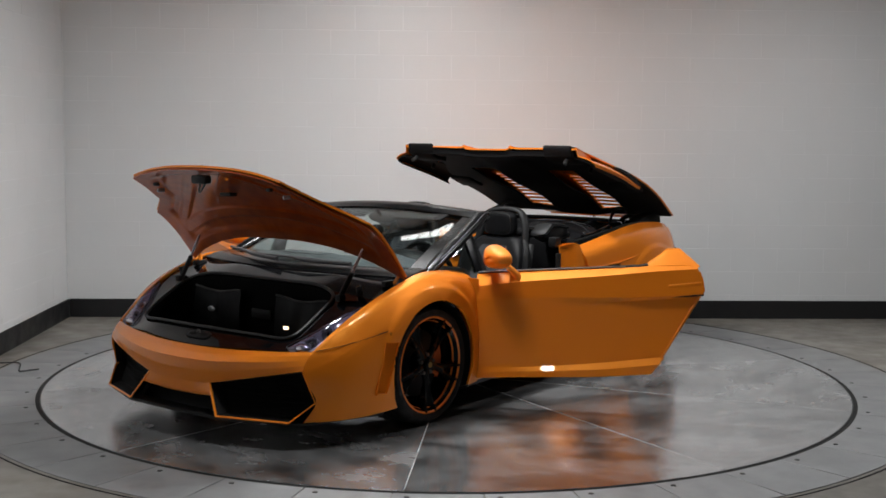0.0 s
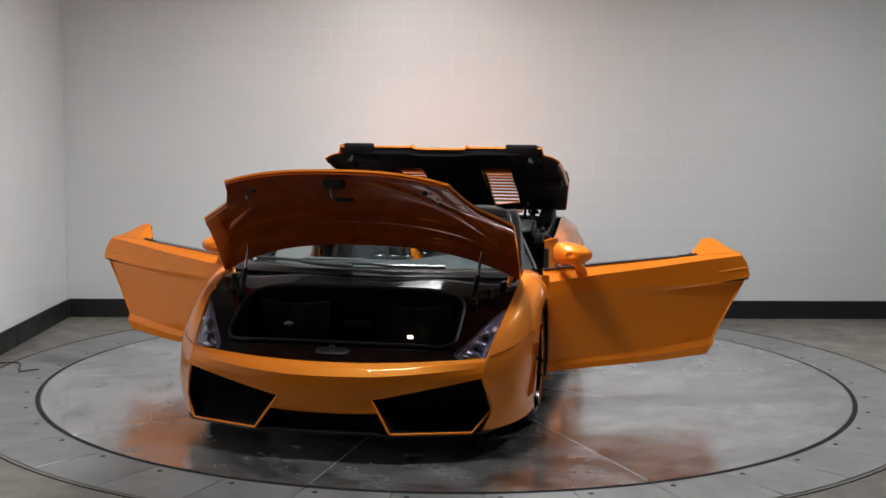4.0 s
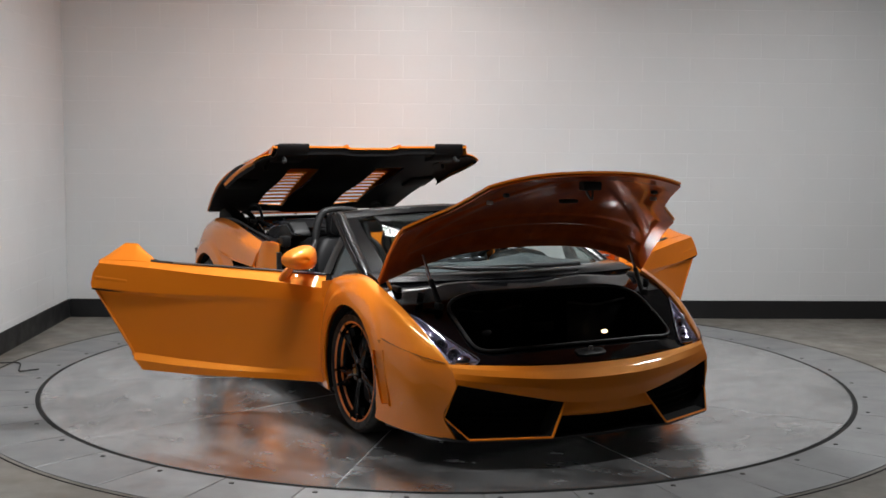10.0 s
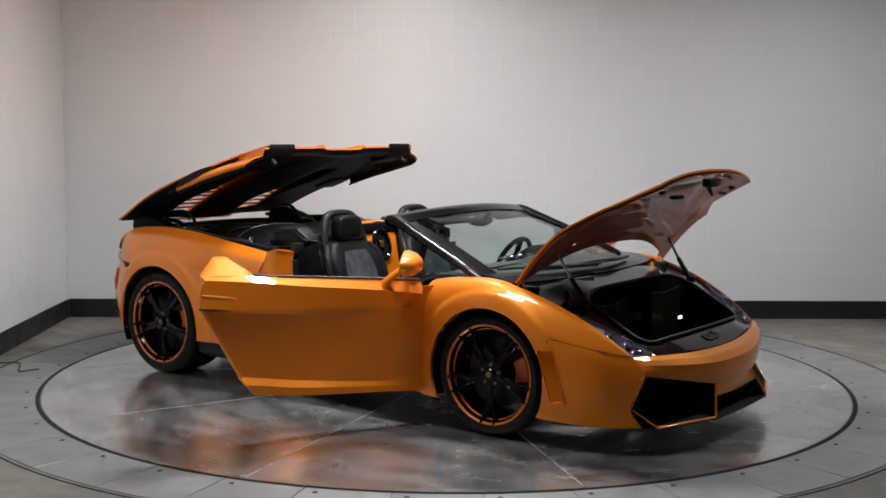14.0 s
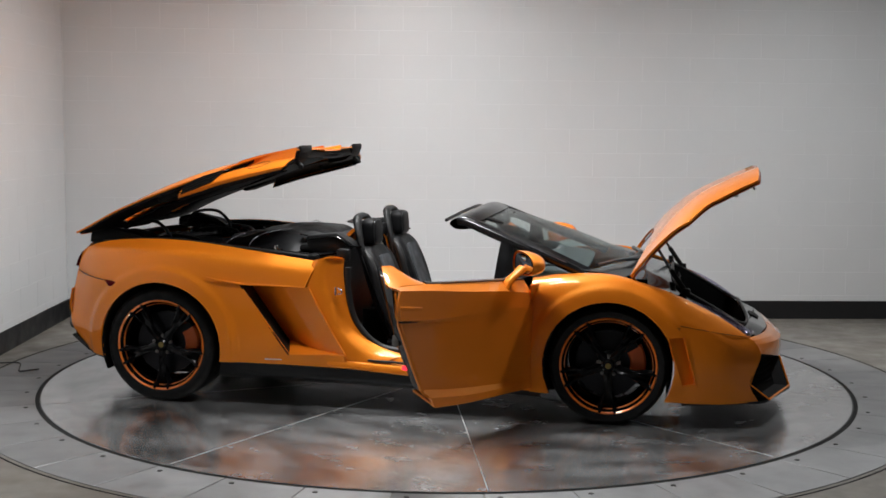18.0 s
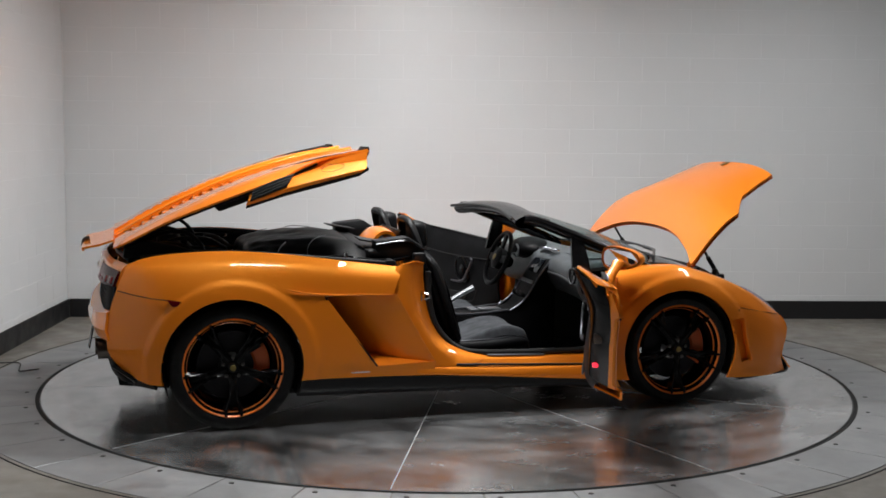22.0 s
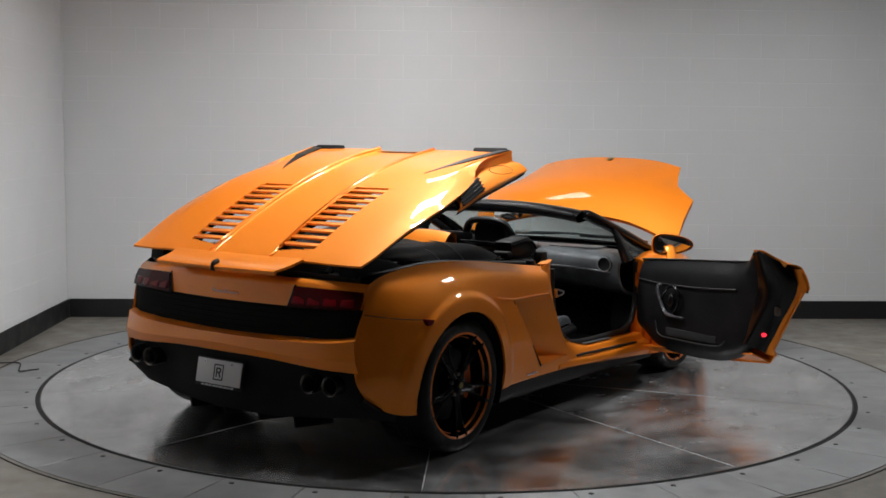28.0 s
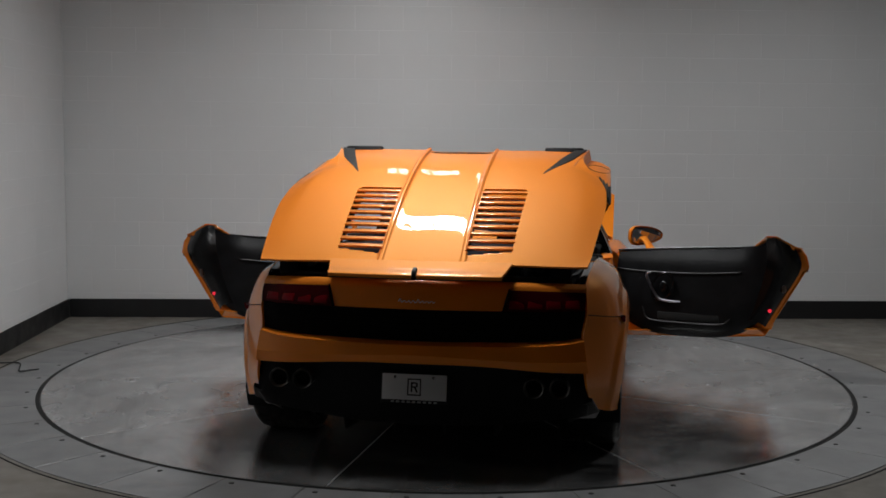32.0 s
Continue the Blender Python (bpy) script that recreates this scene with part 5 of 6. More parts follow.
def build_windscreen():
    def arc(x0, dx, z0, dz, half, n=13):
        return [(x0 + dx * (1 - (y / half) ** 2), y, z0 + dz * (1 - (y / half) ** 2)) for y in np.linspace(-half, half, n)]
    rows = [arc(1.10, 0.28, 0.812, 0.012, 0.755), arc(0.86, 0.20, 0.918, 0.030, 0.715), arc(0.62, 0.13, 1.005, 0.040, 0.672), arc(0.47, 0.075, 1.062, 0.038, 0.635)]
    screen = part("windscreen", sheet(rows, 24, 40, 0.005, (0.2, 0, 0.5)), GLASS, car, "clear raked windscreen in a black frame")
    screen.visible_shadow = False
    grid = loft(rows, 24, 60)
    for s in (1, -1):
        strip = np.array([[row[k if s < 0 else 59 - k] for k in range(4)] for row in grid]) + (0.004, 0, 0.004)
        part("screen_border", shell(strip.reshape(-1, 3), grid_faces(24, 4), 0.0015, (0.2, 0, 0.5)), FRAME_BLACK, screen, "black printed edge of the pane")
    top = grid[22:, 5:55] + (0.004, 0, 0.004)
    part("screen_border", shell(top.reshape(-1, 3), grid_faces(2, 50), 0.0015, (0.2, 0, 0.5)), FRAME_BLACK, screen)
    head = [arc(0.50, 0.075, 1.058, 0.040, 0.655), arc(0.44, 0.070, 1.088, 0.040, 0.660), arc(0.385, 0.060, 1.085, 0.040, 0.655), arc(0.345, 0.055, 1.052, 0.036, 0.640), arc(0.385, 0.06, 1.018, 0.036, 0.63), arc(0.48, 0.07, 1.026, 0.038, 0.64), arc(0.50, 0.075, 1.058, 0.040, 0.655)]
    part("screen_header", (loft(head, 30, 40).reshape(-1, 3), grid_faces(30, 40)), FRAME_BLACK, car, "black windscreen header rail")
    part("header_seal", tube([(x - 0.02, y, z + 0.01) for x, y, z in arc(0.345, 0.055, 1.060, 0.036, 0.635)], 0.010, 8, 40), SEAL, car)
    for s in (1, -1):
        pillar = [(1.17, s * 0.785, 0.775), (1.02, s * 0.765, 0.842), (0.80, s * 0.730, 0.930), (0.60, s * 0.692, 1.008), (0.46, s * 0.660, 1.062), (0.40, s * 0.648, 1.068)]
        part("windscreen_pillar", tube(pillar, [0.030, 0.038, 0.042, 0.043, 0.043, 0.040], 12, 40, flat=0.7), FRAME_BLACK, car, "black windscreen pillar")
        part("pillar_trim", tube([(x, y + s * 0.028, z + 0.022) for x, y, z in pillar[1:]], 0.003, 6, 30), PEWTER, car)
        band = [[(0.745, s * 0.838, 0.772), (0.690, s * 0.842, 0.768), (0.630, s * 0.838, 0.762)], [(0.738, s * 0.795, 0.86), (0.69, s * 0.80, 0.86), (0.640, s * 0.795, 0.86)], [(0.728, s * 0.742, 0.958), (0.69, s * 0.746, 0.962), (0.655, s * 0.742, 0.972)]]
        post = part("quarter_post", sheet(band, 14, 10, 0.022, (0.69, 0, 0.7)), FRAME_BLACK, car, "black quarter light post")
        pane = [[(1.06, s * 0.800, 0.785), (0.74, s * 0.832, 0.778)], [(0.80, s * 0.745, 0.920), (0.73, s * 0.748, 0.948)]]
        q = part("quarter_pane", sheet(pane, 6, 6, 0.004, (0.9, 0, 0.8)), GLASS, post, "small triangular side pane")
        q.visible_shadow = False
        part("sun_visor", block(0.56, s * 0.30, 1.060, 0.14, 0.36, 0.018, 0.008, turn=pose(0, 0, 0, 0, 16, 0)), LEATHER, car)
    stem = part("rear_view_mirror", ellipsoid((0.585, 0.0, 1.035), (0.022, 0.115, 0.036), 24, 14), PLASTIC, car, "black rear view mirror")
    part("mirror_stem", tube([(0.64, 0, 1.075), (0.60, 0, 1.05)], 0.012, 8, 6), PLASTIC, stem)
    part("mirror_pane", block(0.566, 0.0, 1.033, 0.008, 0.19, 0.048, 0.010), MIRROR, stem)


def build_cabin():
    """Floor, bulkheads, sills, dash, console, wheel and seats."""
    part("cabin_floor", block(0.25, 0, 0.185, 1.60, 1.62, 0.05, 0.01), CARPET, car, "black carpeted floor")
    part("chassis_floor", block(0.0, 0, 0.145, 2.6, 1.40, 0.03, 0.005), PLASTIC, car)
    part("rear_bulkhead", block(-0.42, 0, 0.52, 0.06, 1.62, 0.70, 0.02), LEATHER, car, "black rear bulkhead")
    part("firewall", block(1.02, 0, 0.48, 0.05, 1.62, 0.58, 0.02), CARPET, car)
    for s in (1, -1):
        sill = [[(-0.30, 0.80, 0.335), (0.2, 0.80, 0.315), (0.86, 0.80, 0.30)], [(-0.30, 0.845, 0.330), (0.2, 0.845, 0.308), (0.86, 0.845, 0.292)], [(-0.30, 0.875, 0.290), (0.2, 0.872, 0.272), (0.86, 0.875, 0.255)],
                [(-0.30, 0.905, 0.285), (0.2, 0.905, 0.262), (0.86, 0.912, 0.245)], [(-0.30, 0.914, 0.256), (0.2, 0.920, 0.228), (0.86, 0.930, 0.200)], [(-0.30, 0.902, 0.246), (0.2, 0.905, 0.212), (0.86, 0.915, 0.165)]]
        side = part("sill", sheet(sill, 30, 30, 0.01, (0.3, 0, 0.2), side=s), PAINT, car, "orange door sill")
        part("tread_strip", sided(block(0.32, 0.888, 0.273, 0.78, 0.020, 0.012, 0.004, turn=pose(0, 0, 0, 0, 2.4, 0)), s), SEAL, side, "black rubber tread strip")
        part("tread_plate", sided(block(0.30, 0.825, 0.318, 0.34, 0.03, 0.005, 0.002, turn=pose(0, 0, 0, 0, 2.0, 0)), s), SATIN, side, "silver tread plate")
        part("sill_seal", sided(tube([(-0.21, 0.800, 0.80), (-0.205, 0.800, 0.66), (-0.165, 0.800, 0.50), (-0.05, 0.800, 0.375), (0.10, 0.800, 0.335), (0.5, 0.800, 0.325), (0.74, 0.80, 0.335), (0.84, 0.80, 0.42), (0.87, 0.80, 0.6), (0.86, 0.80, 0.75)], 0.017, 10, 70), s), SEAL, car, "black door seal")
        skirt = [[(-0.93, 0.918, 0.250), (-0.2, 0.900, 0.232), (0.90, 0.905, 0.168)], [(-0.94, 0.912, 0.19), (-0.2, 0.892, 0.17), (0.90, 0.895, 0.135)], [(-0.95, 0.86, 0.150), (-0.2, 0.84, 0.138), (0.90, 0.84, 0.118)]]
        part("side_skirt", sheet(skirt, 16, 40, 0.012, (0, 0, 0.4), side=s), PLASTIC, car, "black side skirt")
        # orange door jamb sweeping down to the sill
        jamb = [[(-0.40, 0.845, 0.838), (-0.465, 0.870, 0.72), (-0.415, 0.885, 0.57), (-0.325, 0.888, 0.42), (-0.25, 0.888, 0.30), (-0.14, 0.888, 0.262)],
                [(-0.362, 0.862, 0.850), (-0.415, 0.884, 0.72), (-0.37, 0.896, 0.58), (-0.28, 0.898, 0.43), (-0.205, 0.898, 0.315), (-0.10, 0.900, 0.270)],
                [(-0.315, 0.850, 0.862), (-0.335, 0.868, 0.73), (-0.295, 0.880, 0.57), (-0.21, 0.885, 0.42), (-0.10, 0.885, 0.325), (0.02, 0.885, 0.283)],
                [(-0.275, 0.815, 0.862), (-0.285, 0.830, 0.74), (-0.255, 0.842, 0.57), (-0.175, 0.848, 0.43), (-0.04, 0.850, 0.345), (0.10, 0.850, 0.310)],
                [(-0.235, 0.790, 0.850), (-0.235, 0.795, 0.74), (-0.205, 0.800, 0.56), (-0.125, 0.803, 0.43), (0.0, 0.803, 0.358), (0.14, 0.803, 0.318)]]
        j = part("door_jamb", sheet(jamb, 22, 44, 0.01, (-0.9, 0.2, 0.3), side=s), PAINT, car, "orange rear door jamb")
        part("jamb_cap", sheet([[(-0.365, 0.865, 0.848), (-0.30, 0.850, 0.866), (-0.235, 0.80, 0.852)], [(-0.375, 0.80, 0.842), (-0.32, 0.79, 0.852), (-0.245, 0.76, 0.845)]], 8, 16, 0.008, (-0.3, 0.8, 0.3), side=s), PAINT, j)
        part("door_striker", sided(merge(block(-0.265, 0.862, 0.672, 0.008, 0.022, 0.05, 0.003), tube([(-0.25, 0.868, 0.655), (-0.225, 0.885, 0.665), (-0.225, 0.885, 0.68), (-0.25, 0.868, 0.69)], 0.005, 8, 16)), s), STEEL, j, "steel door striker")
        front_jamb = [[(0.84, 0.925, 0.75), (0.84, 0.925, 0.45), (0.83, 0.925, 0.18)], [(0.885, 0.86, 0.755), (0.885, 0.86, 0.45), (0.87, 0.86, 0.19)], [(0.85, 0.805, 0.755), (0.85, 0.805, 0.45), (0.80, 0.805, 0.31)]]
        fj = part("front_jamb", sheet(front_jamb, 16, 24, 0.01, (1.4, 0.85, 0.5), side=s), PAINT, car, "orange front door jamb")
        for z in (0.36, 0.62):
            part("door_hinge", sided(block(0.845, 0.868, z, 0.05, 0.05, 0.06, 0.008), s), PAINT, fj)
    # dash
    def dash_row(x, z, bulge=0.0):
        return [(x - 0.05 * (abs(y) / 0.75) ** 3, y, z - 0.02 * (abs(y) / 0.75) ** 2 + bulge * math.exp(-((y - 0.36) / 0.16) ** 2)) for y in np.linspace(-0.76, 0.76, 21)]
    dash = [dash_row(1.12, 0.800), dash_row(1.0, 0.818, 0.01), dash_row(0.86, 0.815, 0.05), dash_row(0.775, 0.790, 0.05), dash_row(0.745, 0.735, 0.02), dash_row(0.755, 0.66), dash_row(0.82, 0.585), dash_row(0.95, 0.54)]
    d = part("dashboard", sheet(dash, 50, 60, 0.02, (1.1, 0, 0.6)), CARBON, car, "dark grey leather dashboard")
    part("airbag_lid", sheet([[(0.985, y, 0.822) for y in (-0.16, -0.32, -0.52)], [(0.85, y, 0.822 - 0.003) for y in (-0.16, -0.32, -0.52)]], 6, 10, 0.004, (0.9, 0, 0)), CARBON, d)
    part("dash_rail", tube([(0.738, -0.16, 0.70), (0.735, -0.40, 0.697), (0.705, -0.70, 0.685)], 0.010, 8, 20, flat=0.6), SATIN, d, "silver dash strip")
    for y in (-0.66, 0.66):
        v = part("air_vent", lathe([(0.001, 0.010), (0.038, 0.008), (0.046, 0.012), (0.052, 0.0)], 28, "x", (0, 0, 0)), PLASTIC, d, "round air vent")
        v.matrix_basis = pose(0.705, y, 0.735, 0, 0, 180)
        part("vent_ring", moved(tube([(0.014, 0.046 * math.cos(a), 0.046 * math.sin(a)) for a in np.linspace(0, 2 * math.pi, 33)[:-1]], 0.004, 6, closed=True), Matrix.Identity(4)), SATIN, v)
    part("instrument_pod", ellipsoid((0.80, 0.36, 0.800), (0.13, 0.20, 0.075), 28, 16), LEATHER, d, "black instrument hood")
    for y, r in ((0.30, 0.045), (0.41, 0.045), (0.36, 0.03)):
        part("dial", lathe([(0.001, 0.004), (r - 0.004, 0.004), (r, 0.008), (r, 0.0)], 24, "x", (0.678, y, 0.790)), SATIN, d, "round instrument dial")
    # centre stack and console
    stack = [[(0.76, y, 0.775) for y in (-0.13, 0.0, 0.13)], [(0.70, y, 0.69) for y in (-0.135, 0.0, 0.135)], [(0.60, y, 0.53) for y in (-0.13, 0.0, 0.13)], [(0.50, y, 0.455) for y in (-0.12, 0.0, 0.12)], [(0.20, y, 0.435) for y in (-0.11, 0.0, 0.11)], [(-0.25, y, 0.46) for y in (-0.11, 0.0, 0.11)]]
    c = part("centre_console", sheet(stack, 40, 14, 0.03, (0.7, 0, 0.2)), LEATHER, car, "black centre console with screen and switches")
    for s in (1, -1):
        part("console_side", prism([(0.80, 0.77), (0.705, 0.69), (0.60, 0.53), (0.50, 0.455), (0.20, 0.435), (-0.30, 0.46), (-0.30, 0.21), (0.80, 0.21)], s * 0.115 - 0.008, s * 0.115 + 0.008, "y", 0.004), LEATHER, c)
        part("console_rail", tube([(0.49, s * 0.122, 0.462), (0.20, s * 0.116, 0.443), (-0.25, s * 0.114, 0.467)], 0.006, 8, 20), PEWTER, c)
        part("stack_trim", tube([(0.765, s * 0.135, 0.775), (0.695, s * 0.138, 0.685), (0.595, s * 0.132, 0.528), (0.50, s * 0.125, 0.458)], 0.006, 8, 30), PEWTER, c)
    part("screen", block(0.715, 0.0, 0.725, 0.012, 0.17, 0.10, 0.005, turn=pose(0, 0, 0, 0, 35, 0)), SCREEN, c, "dark dash screen")
    for k in range(3):
        part("air_vent", lathe([(0.001, 0.006), (0.028, 0.005), (0.033, 0.01), (0.037, 0.0)], 22, "z", (0.80, -0.085 + 0.085 * k, 0.822)), PEWTER, d)
    for k in range(6):
        part("rocker_switch", block(0.652, -0.085 + 0.034 * k, 0.628, 0.014, 0.024, 0.024, 0.004, turn=pose(0, 0, 0, 0, 35, 0)), SATIN, c, "silver switch")
    for k in range(3):
        part("control_knob", lathe([(0.001, 0.02), (0.018, 0.02), (0.022, 0.0)], 20, "x", (0, 0, 0)), PLASTIC, c).matrix_basis = pose(0.602, -0.07 + 0.07 * k, 0.555, 0, 35, 180)
    part("shift_plate", block(0.40, 0.0, 0.455, 0.13, 0.09, 0.012, 0.004), SATIN, c, "silver shift plate")
    part("button_row", block(0.29, 0.0, 0.455, 0.05, 0.12, 0.012, 0.004), SATIN, c)
    part("hand_brake", tube([(0.10, 0.05, 0.47), (0.20, 0.05, 0.53), (0.31, 0.05, 0.585)], [0.015, 0.017, 0.018], 10, 14), SATIN, c, "silver hand brake lever")
    # steering wheel
    hub = Matrix.Translation((0.575, 0.36, 0.735)) @ pose(0, 0, 0, 0, 22, 0)
    wheel = part("steering_wheel", moved(tube([(0, 0.178 * math.cos(a), 0.178 * math.sin(a)) for a in np.linspace(0, 2 * math.pi, 41)[:-1]], 0.016, 10, closed=True), hub), LEATHER, car, "black leather steering wheel")
    part("wheel_hub", moved(lathe([(0.001, -0.03), (0.05, -0.028), (0.075, -0.012), (0.07, 0.03), (0.03, 0.10)], 28, "x"), hub), LEATHER, wheel)
    for a in (0, 180, 270):
        part("wheel_spoke", moved(block(0.0, 0, 0.115, 0.018, 0.05, 0.12, 0.008), hub @ pose(0, 0, 0, a + 90, 0, 0)), LEATHER, wheel)
    part("hub_badge", moved(lathe([(0.001, -0.034), (0.02, -0.033), (0.022, -0.028)], 18, "x"), hub), GOLD, wheel)
    # orange fairing between the head rests, with a dark oval recess and a badge
    fair_rows = [[(-0.44, y, 0.86 + 0.03 * (1 - abs(y) / 0.19)) for y in (-0.19, -0.1, 0.0, 0.1, 0.19)], [(-0.36, y, 0.975 - 0.5 * y * y) for y in (-0.18, -0.1, 0.0, 0.1, 0.18)],
                 [(-0.285, y, 0.985 - 0.5 * y * y) for y in (-0.17, -0.1, 0.0, 0.1, 0.17)], [(-0.235, y, 0.93 - 0.3 * y * y) for y in (-0.165, -0.1, 0.0, 0.1, 0.165)],
                 [(-0.200, y, 0.78) for y in (-0.16, -0.09, 0.0, 0.09, 0.16)], [(-0.165, y, 0.58) for y in (-0.155, -0.08, 0.0, 0.08, 0.155)]]
    fair = part("centre_fairing", sheet(fair_rows, 36, 24, 0.02, (-0.5, 0, 0.5)), PAINT, car, "orange fairing between the seats")
    lean = Matrix.Translation((-0.213, 0.0, 0.835)) @ pose(0, 0, 0, 0, -13, 0)
    oval = [(0.010, 0.078 * math.cos(a), 0.098 * math.sin(a)) for a in np.linspace(0, 2 * math.pi, 41)[:-1]]
    part("recess_ring", moved(tube(oval, 0.013, 8, closed=True), lean), GLOSS_BLACK, fair, "glossy black oval ring")
    part("recess_back", moved(lathe([(0.0001, 0.004), (0.080, 0.004), (0.085, 0.0)], 36, "x"), lean @ Matrix.Diagonal((1, 0.95, 1.18, 1))), LINER, fair, "dark oval recess")
    part("shield_badge", moved(prism([(-0.036, 0.042), (0.0, 0.050), (0.036, 0.042), (0.032, -0.005), (0.0, -0.048), (-0.032, -0.005)], 0.002, 0.014, "x", 0.004), lean), GLOSS_BLACK, fair, "black shield badge with gold edge")
    part("badge_mark", moved(block(0.015, 0.0, 0.004, 0.004, 0.036, 0.044, 0.002), lean), GOLD, fair)
    for s in (1, -1):
        build_seat(s)


def build_seat(s):
    m = Matrix.Translation((-0.018, s * 0.375, -0.012))
    back = []
    for z, x, half, deep in ((0.36, 0.02, 0.20, 0.05), (0.50, -0.035, 0.235, 0.075), (0.68, -0.095, 0.245, 0.085), (0.80, -0.135, 0.225, 0.07), (0.865, -0.165, 0.185, 0.04), (0.895, -0.180, 0.150, 0.02), (0.905, -0.185, 0.10, 0.01)):
        row = []
        for a in np.linspace(0, 2 * math.pi, 25)[:-1]:
            c, d = math.cos(a), math.sin(a)
            y = half * math.copysign(abs(c) ** 0.6, c)
            xx = x + (0.055 + deep * abs(y / half) ** 2.5) * max(d, 0) ** 0.7 - 0.05 * max(-d, 0) ** 0.7
            row.append((xx, y, z))
        back.append(row)
    g = loft(back, 36, 24, True, False)
    v, f = g.reshape(-1, 3), grid_faces(36, 24, False, True)
    f = f + [tuple(range(24))[::-1], tuple(35 * 24 + j for j in range(24))]
    seat = part("bucket_seat", moved((v, f), m), LEATHER, car, "black leather bucket seat")
    part("back_cushion", moved(sheet([[(0.085, -0.12, 0.42), (0.075, 0, 0.42), (0.085, 0.12, 0.42)], [(0.015, -0.14, 0.60), (0.005, 0, 0.60), (0.015, 0.14, 0.60)], [(-0.045, -0.13, 0.76), (-0.055, 0, 0.76), (-0.045, 0.13, 0.76)], [(-0.075, -0.09, 0.85), (-0.085, 0, 0.85), (-0.075, 0.09, 0.85)]], 20, 16, 0.02, (-0.5, 0, 0.6)), m), SUEDE, seat, "charcoal suede back panel")
    # a hoop that carries the pad of the head rest
    hoop = [(-0.150, -0.200, 0.80), (-0.180, -0.180, 0.92), (-0.205, -0.150, 1.01), (-0.222, -0.105, 1.062), (-0.228, 0.0, 1.075), (-0.222, 0.105, 1.062), (-0.205, 0.150, 1.01), (-0.180, 0.180, 0.92), (-0.150, 0.200, 0.80)]
    part("head_hoop", moved(tube(hoop, 0.026, 12, 60, flat=0.75), m), PLASTIC, seat, "satin black head rest hoop")
    pad = []
    for x, r in ((-0.198, 0.86), (-0.192, 0.96), (-0.170, 1.0), (-0.145, 1.0), (-0.125, 0.93), (-0.114, 0.72), (-0.110, 0.30)):
        pad.append([(x - 0.05 * (q[1] - 0.98), q[0], q[1]) for q in [(y * (1 - 0.9 * (z - 0.90)), z) for y, z in bowl_ring(0.0, 0.985, 0.120 * r, 0.078 * r, 4.5, 40)]])
    g = loft(pad, 20, 40, True, False).reshape(-1, 3)
    part("head_cushion", moved((g, grid_faces(20, 40, False, True) + [tuple(range(40)), tuple(19 * 40 + k for k in range(40))[::-1]]), m), LEATHER, seat, "padded black head rest")
    part("pad_seam", moved(tube([(x - 0.05 * (z - 0.98), y * (1 - 0.9 * (z - 0.90)), z) for x, y, z in [(-0.121, y, z) for y, z in bowl_ring(0.0, 0.985, 0.108, 0.068, 4.5, 48)]], 0.003, 6, closed=True), m), SEAL, seat)
    base = []
    for x, half, z in ((-0.02, 0.20, 0.345), (0.10, 0.225, 0.378), (0.24, 0.225, 0.425), (0.36, 0.220, 0.440), (0.45, 0.205, 0.415), (0.495, 0.185, 0.345)):
        base.append([(x, half * q, z + 0.012 * abs(q) ** 3 - (0.05 if abs(q) > 0.97 else 0)) for q in (-1, -0.9, -0.7, -0.4, 0, 0.4, 0.7, 0.9, 1)])
    part("seat_cushion", moved(sheet(base, 26, 36, 0.10, (0.2, 0, -0.5)), m), SUEDE, seat, "charcoal suede seat cushion")
    for q in (-1, 1):
        part("seat_bolster", moved(tube([(0.0, q * 0.225, 0.345), (0.2, q * 0.240, 0.345), (0.40, q * 0.230, 0.36), (0.47, q * 0.19, 0.345)], [0.03, 0.035, 0.032, 0.02], 12, 24), m), LEATHER, seat)
        part("seat_piping", moved(tube([(0.02, q * 0.222, 0.378), (0.2, q * 0.243, 0.384), (0.40, q * 0.233, 0.396), (0.475, q * 0.19, 0.372)], 0.0035, 6, 24), m), PEWTER, seat, "grey seat piping")
        part("back_rail", moved(tube([(0.03, q * 0.235, 0.42), (-0.04, q * 0.262, 0.60), (-0.10, q * 0.240, 0.80), (-0.150, q * 0.195, 0.88)], [0.02, 0.024, 0.024, 0.016], 10, 28), m), PLASTIC, seat, "satin black seat shell edge")
    part("seat_runner", moved(block(0.22, 0, 0.235, 0.5, 0.36, 0.06, 0.01), m), PLASTIC, seat)
    part("seat_belt", moved(tube([(-0.16, s * 0.24, 0.86), (-0.06, s * 0.27, 0.62), (0.02, s * 0.27, 0.40)], 0.018, 8, 20, flat=0.15), m), SEAL, seat)


HINGE = (0.842, 0.895)
OPEN_ANGLE = 67.6
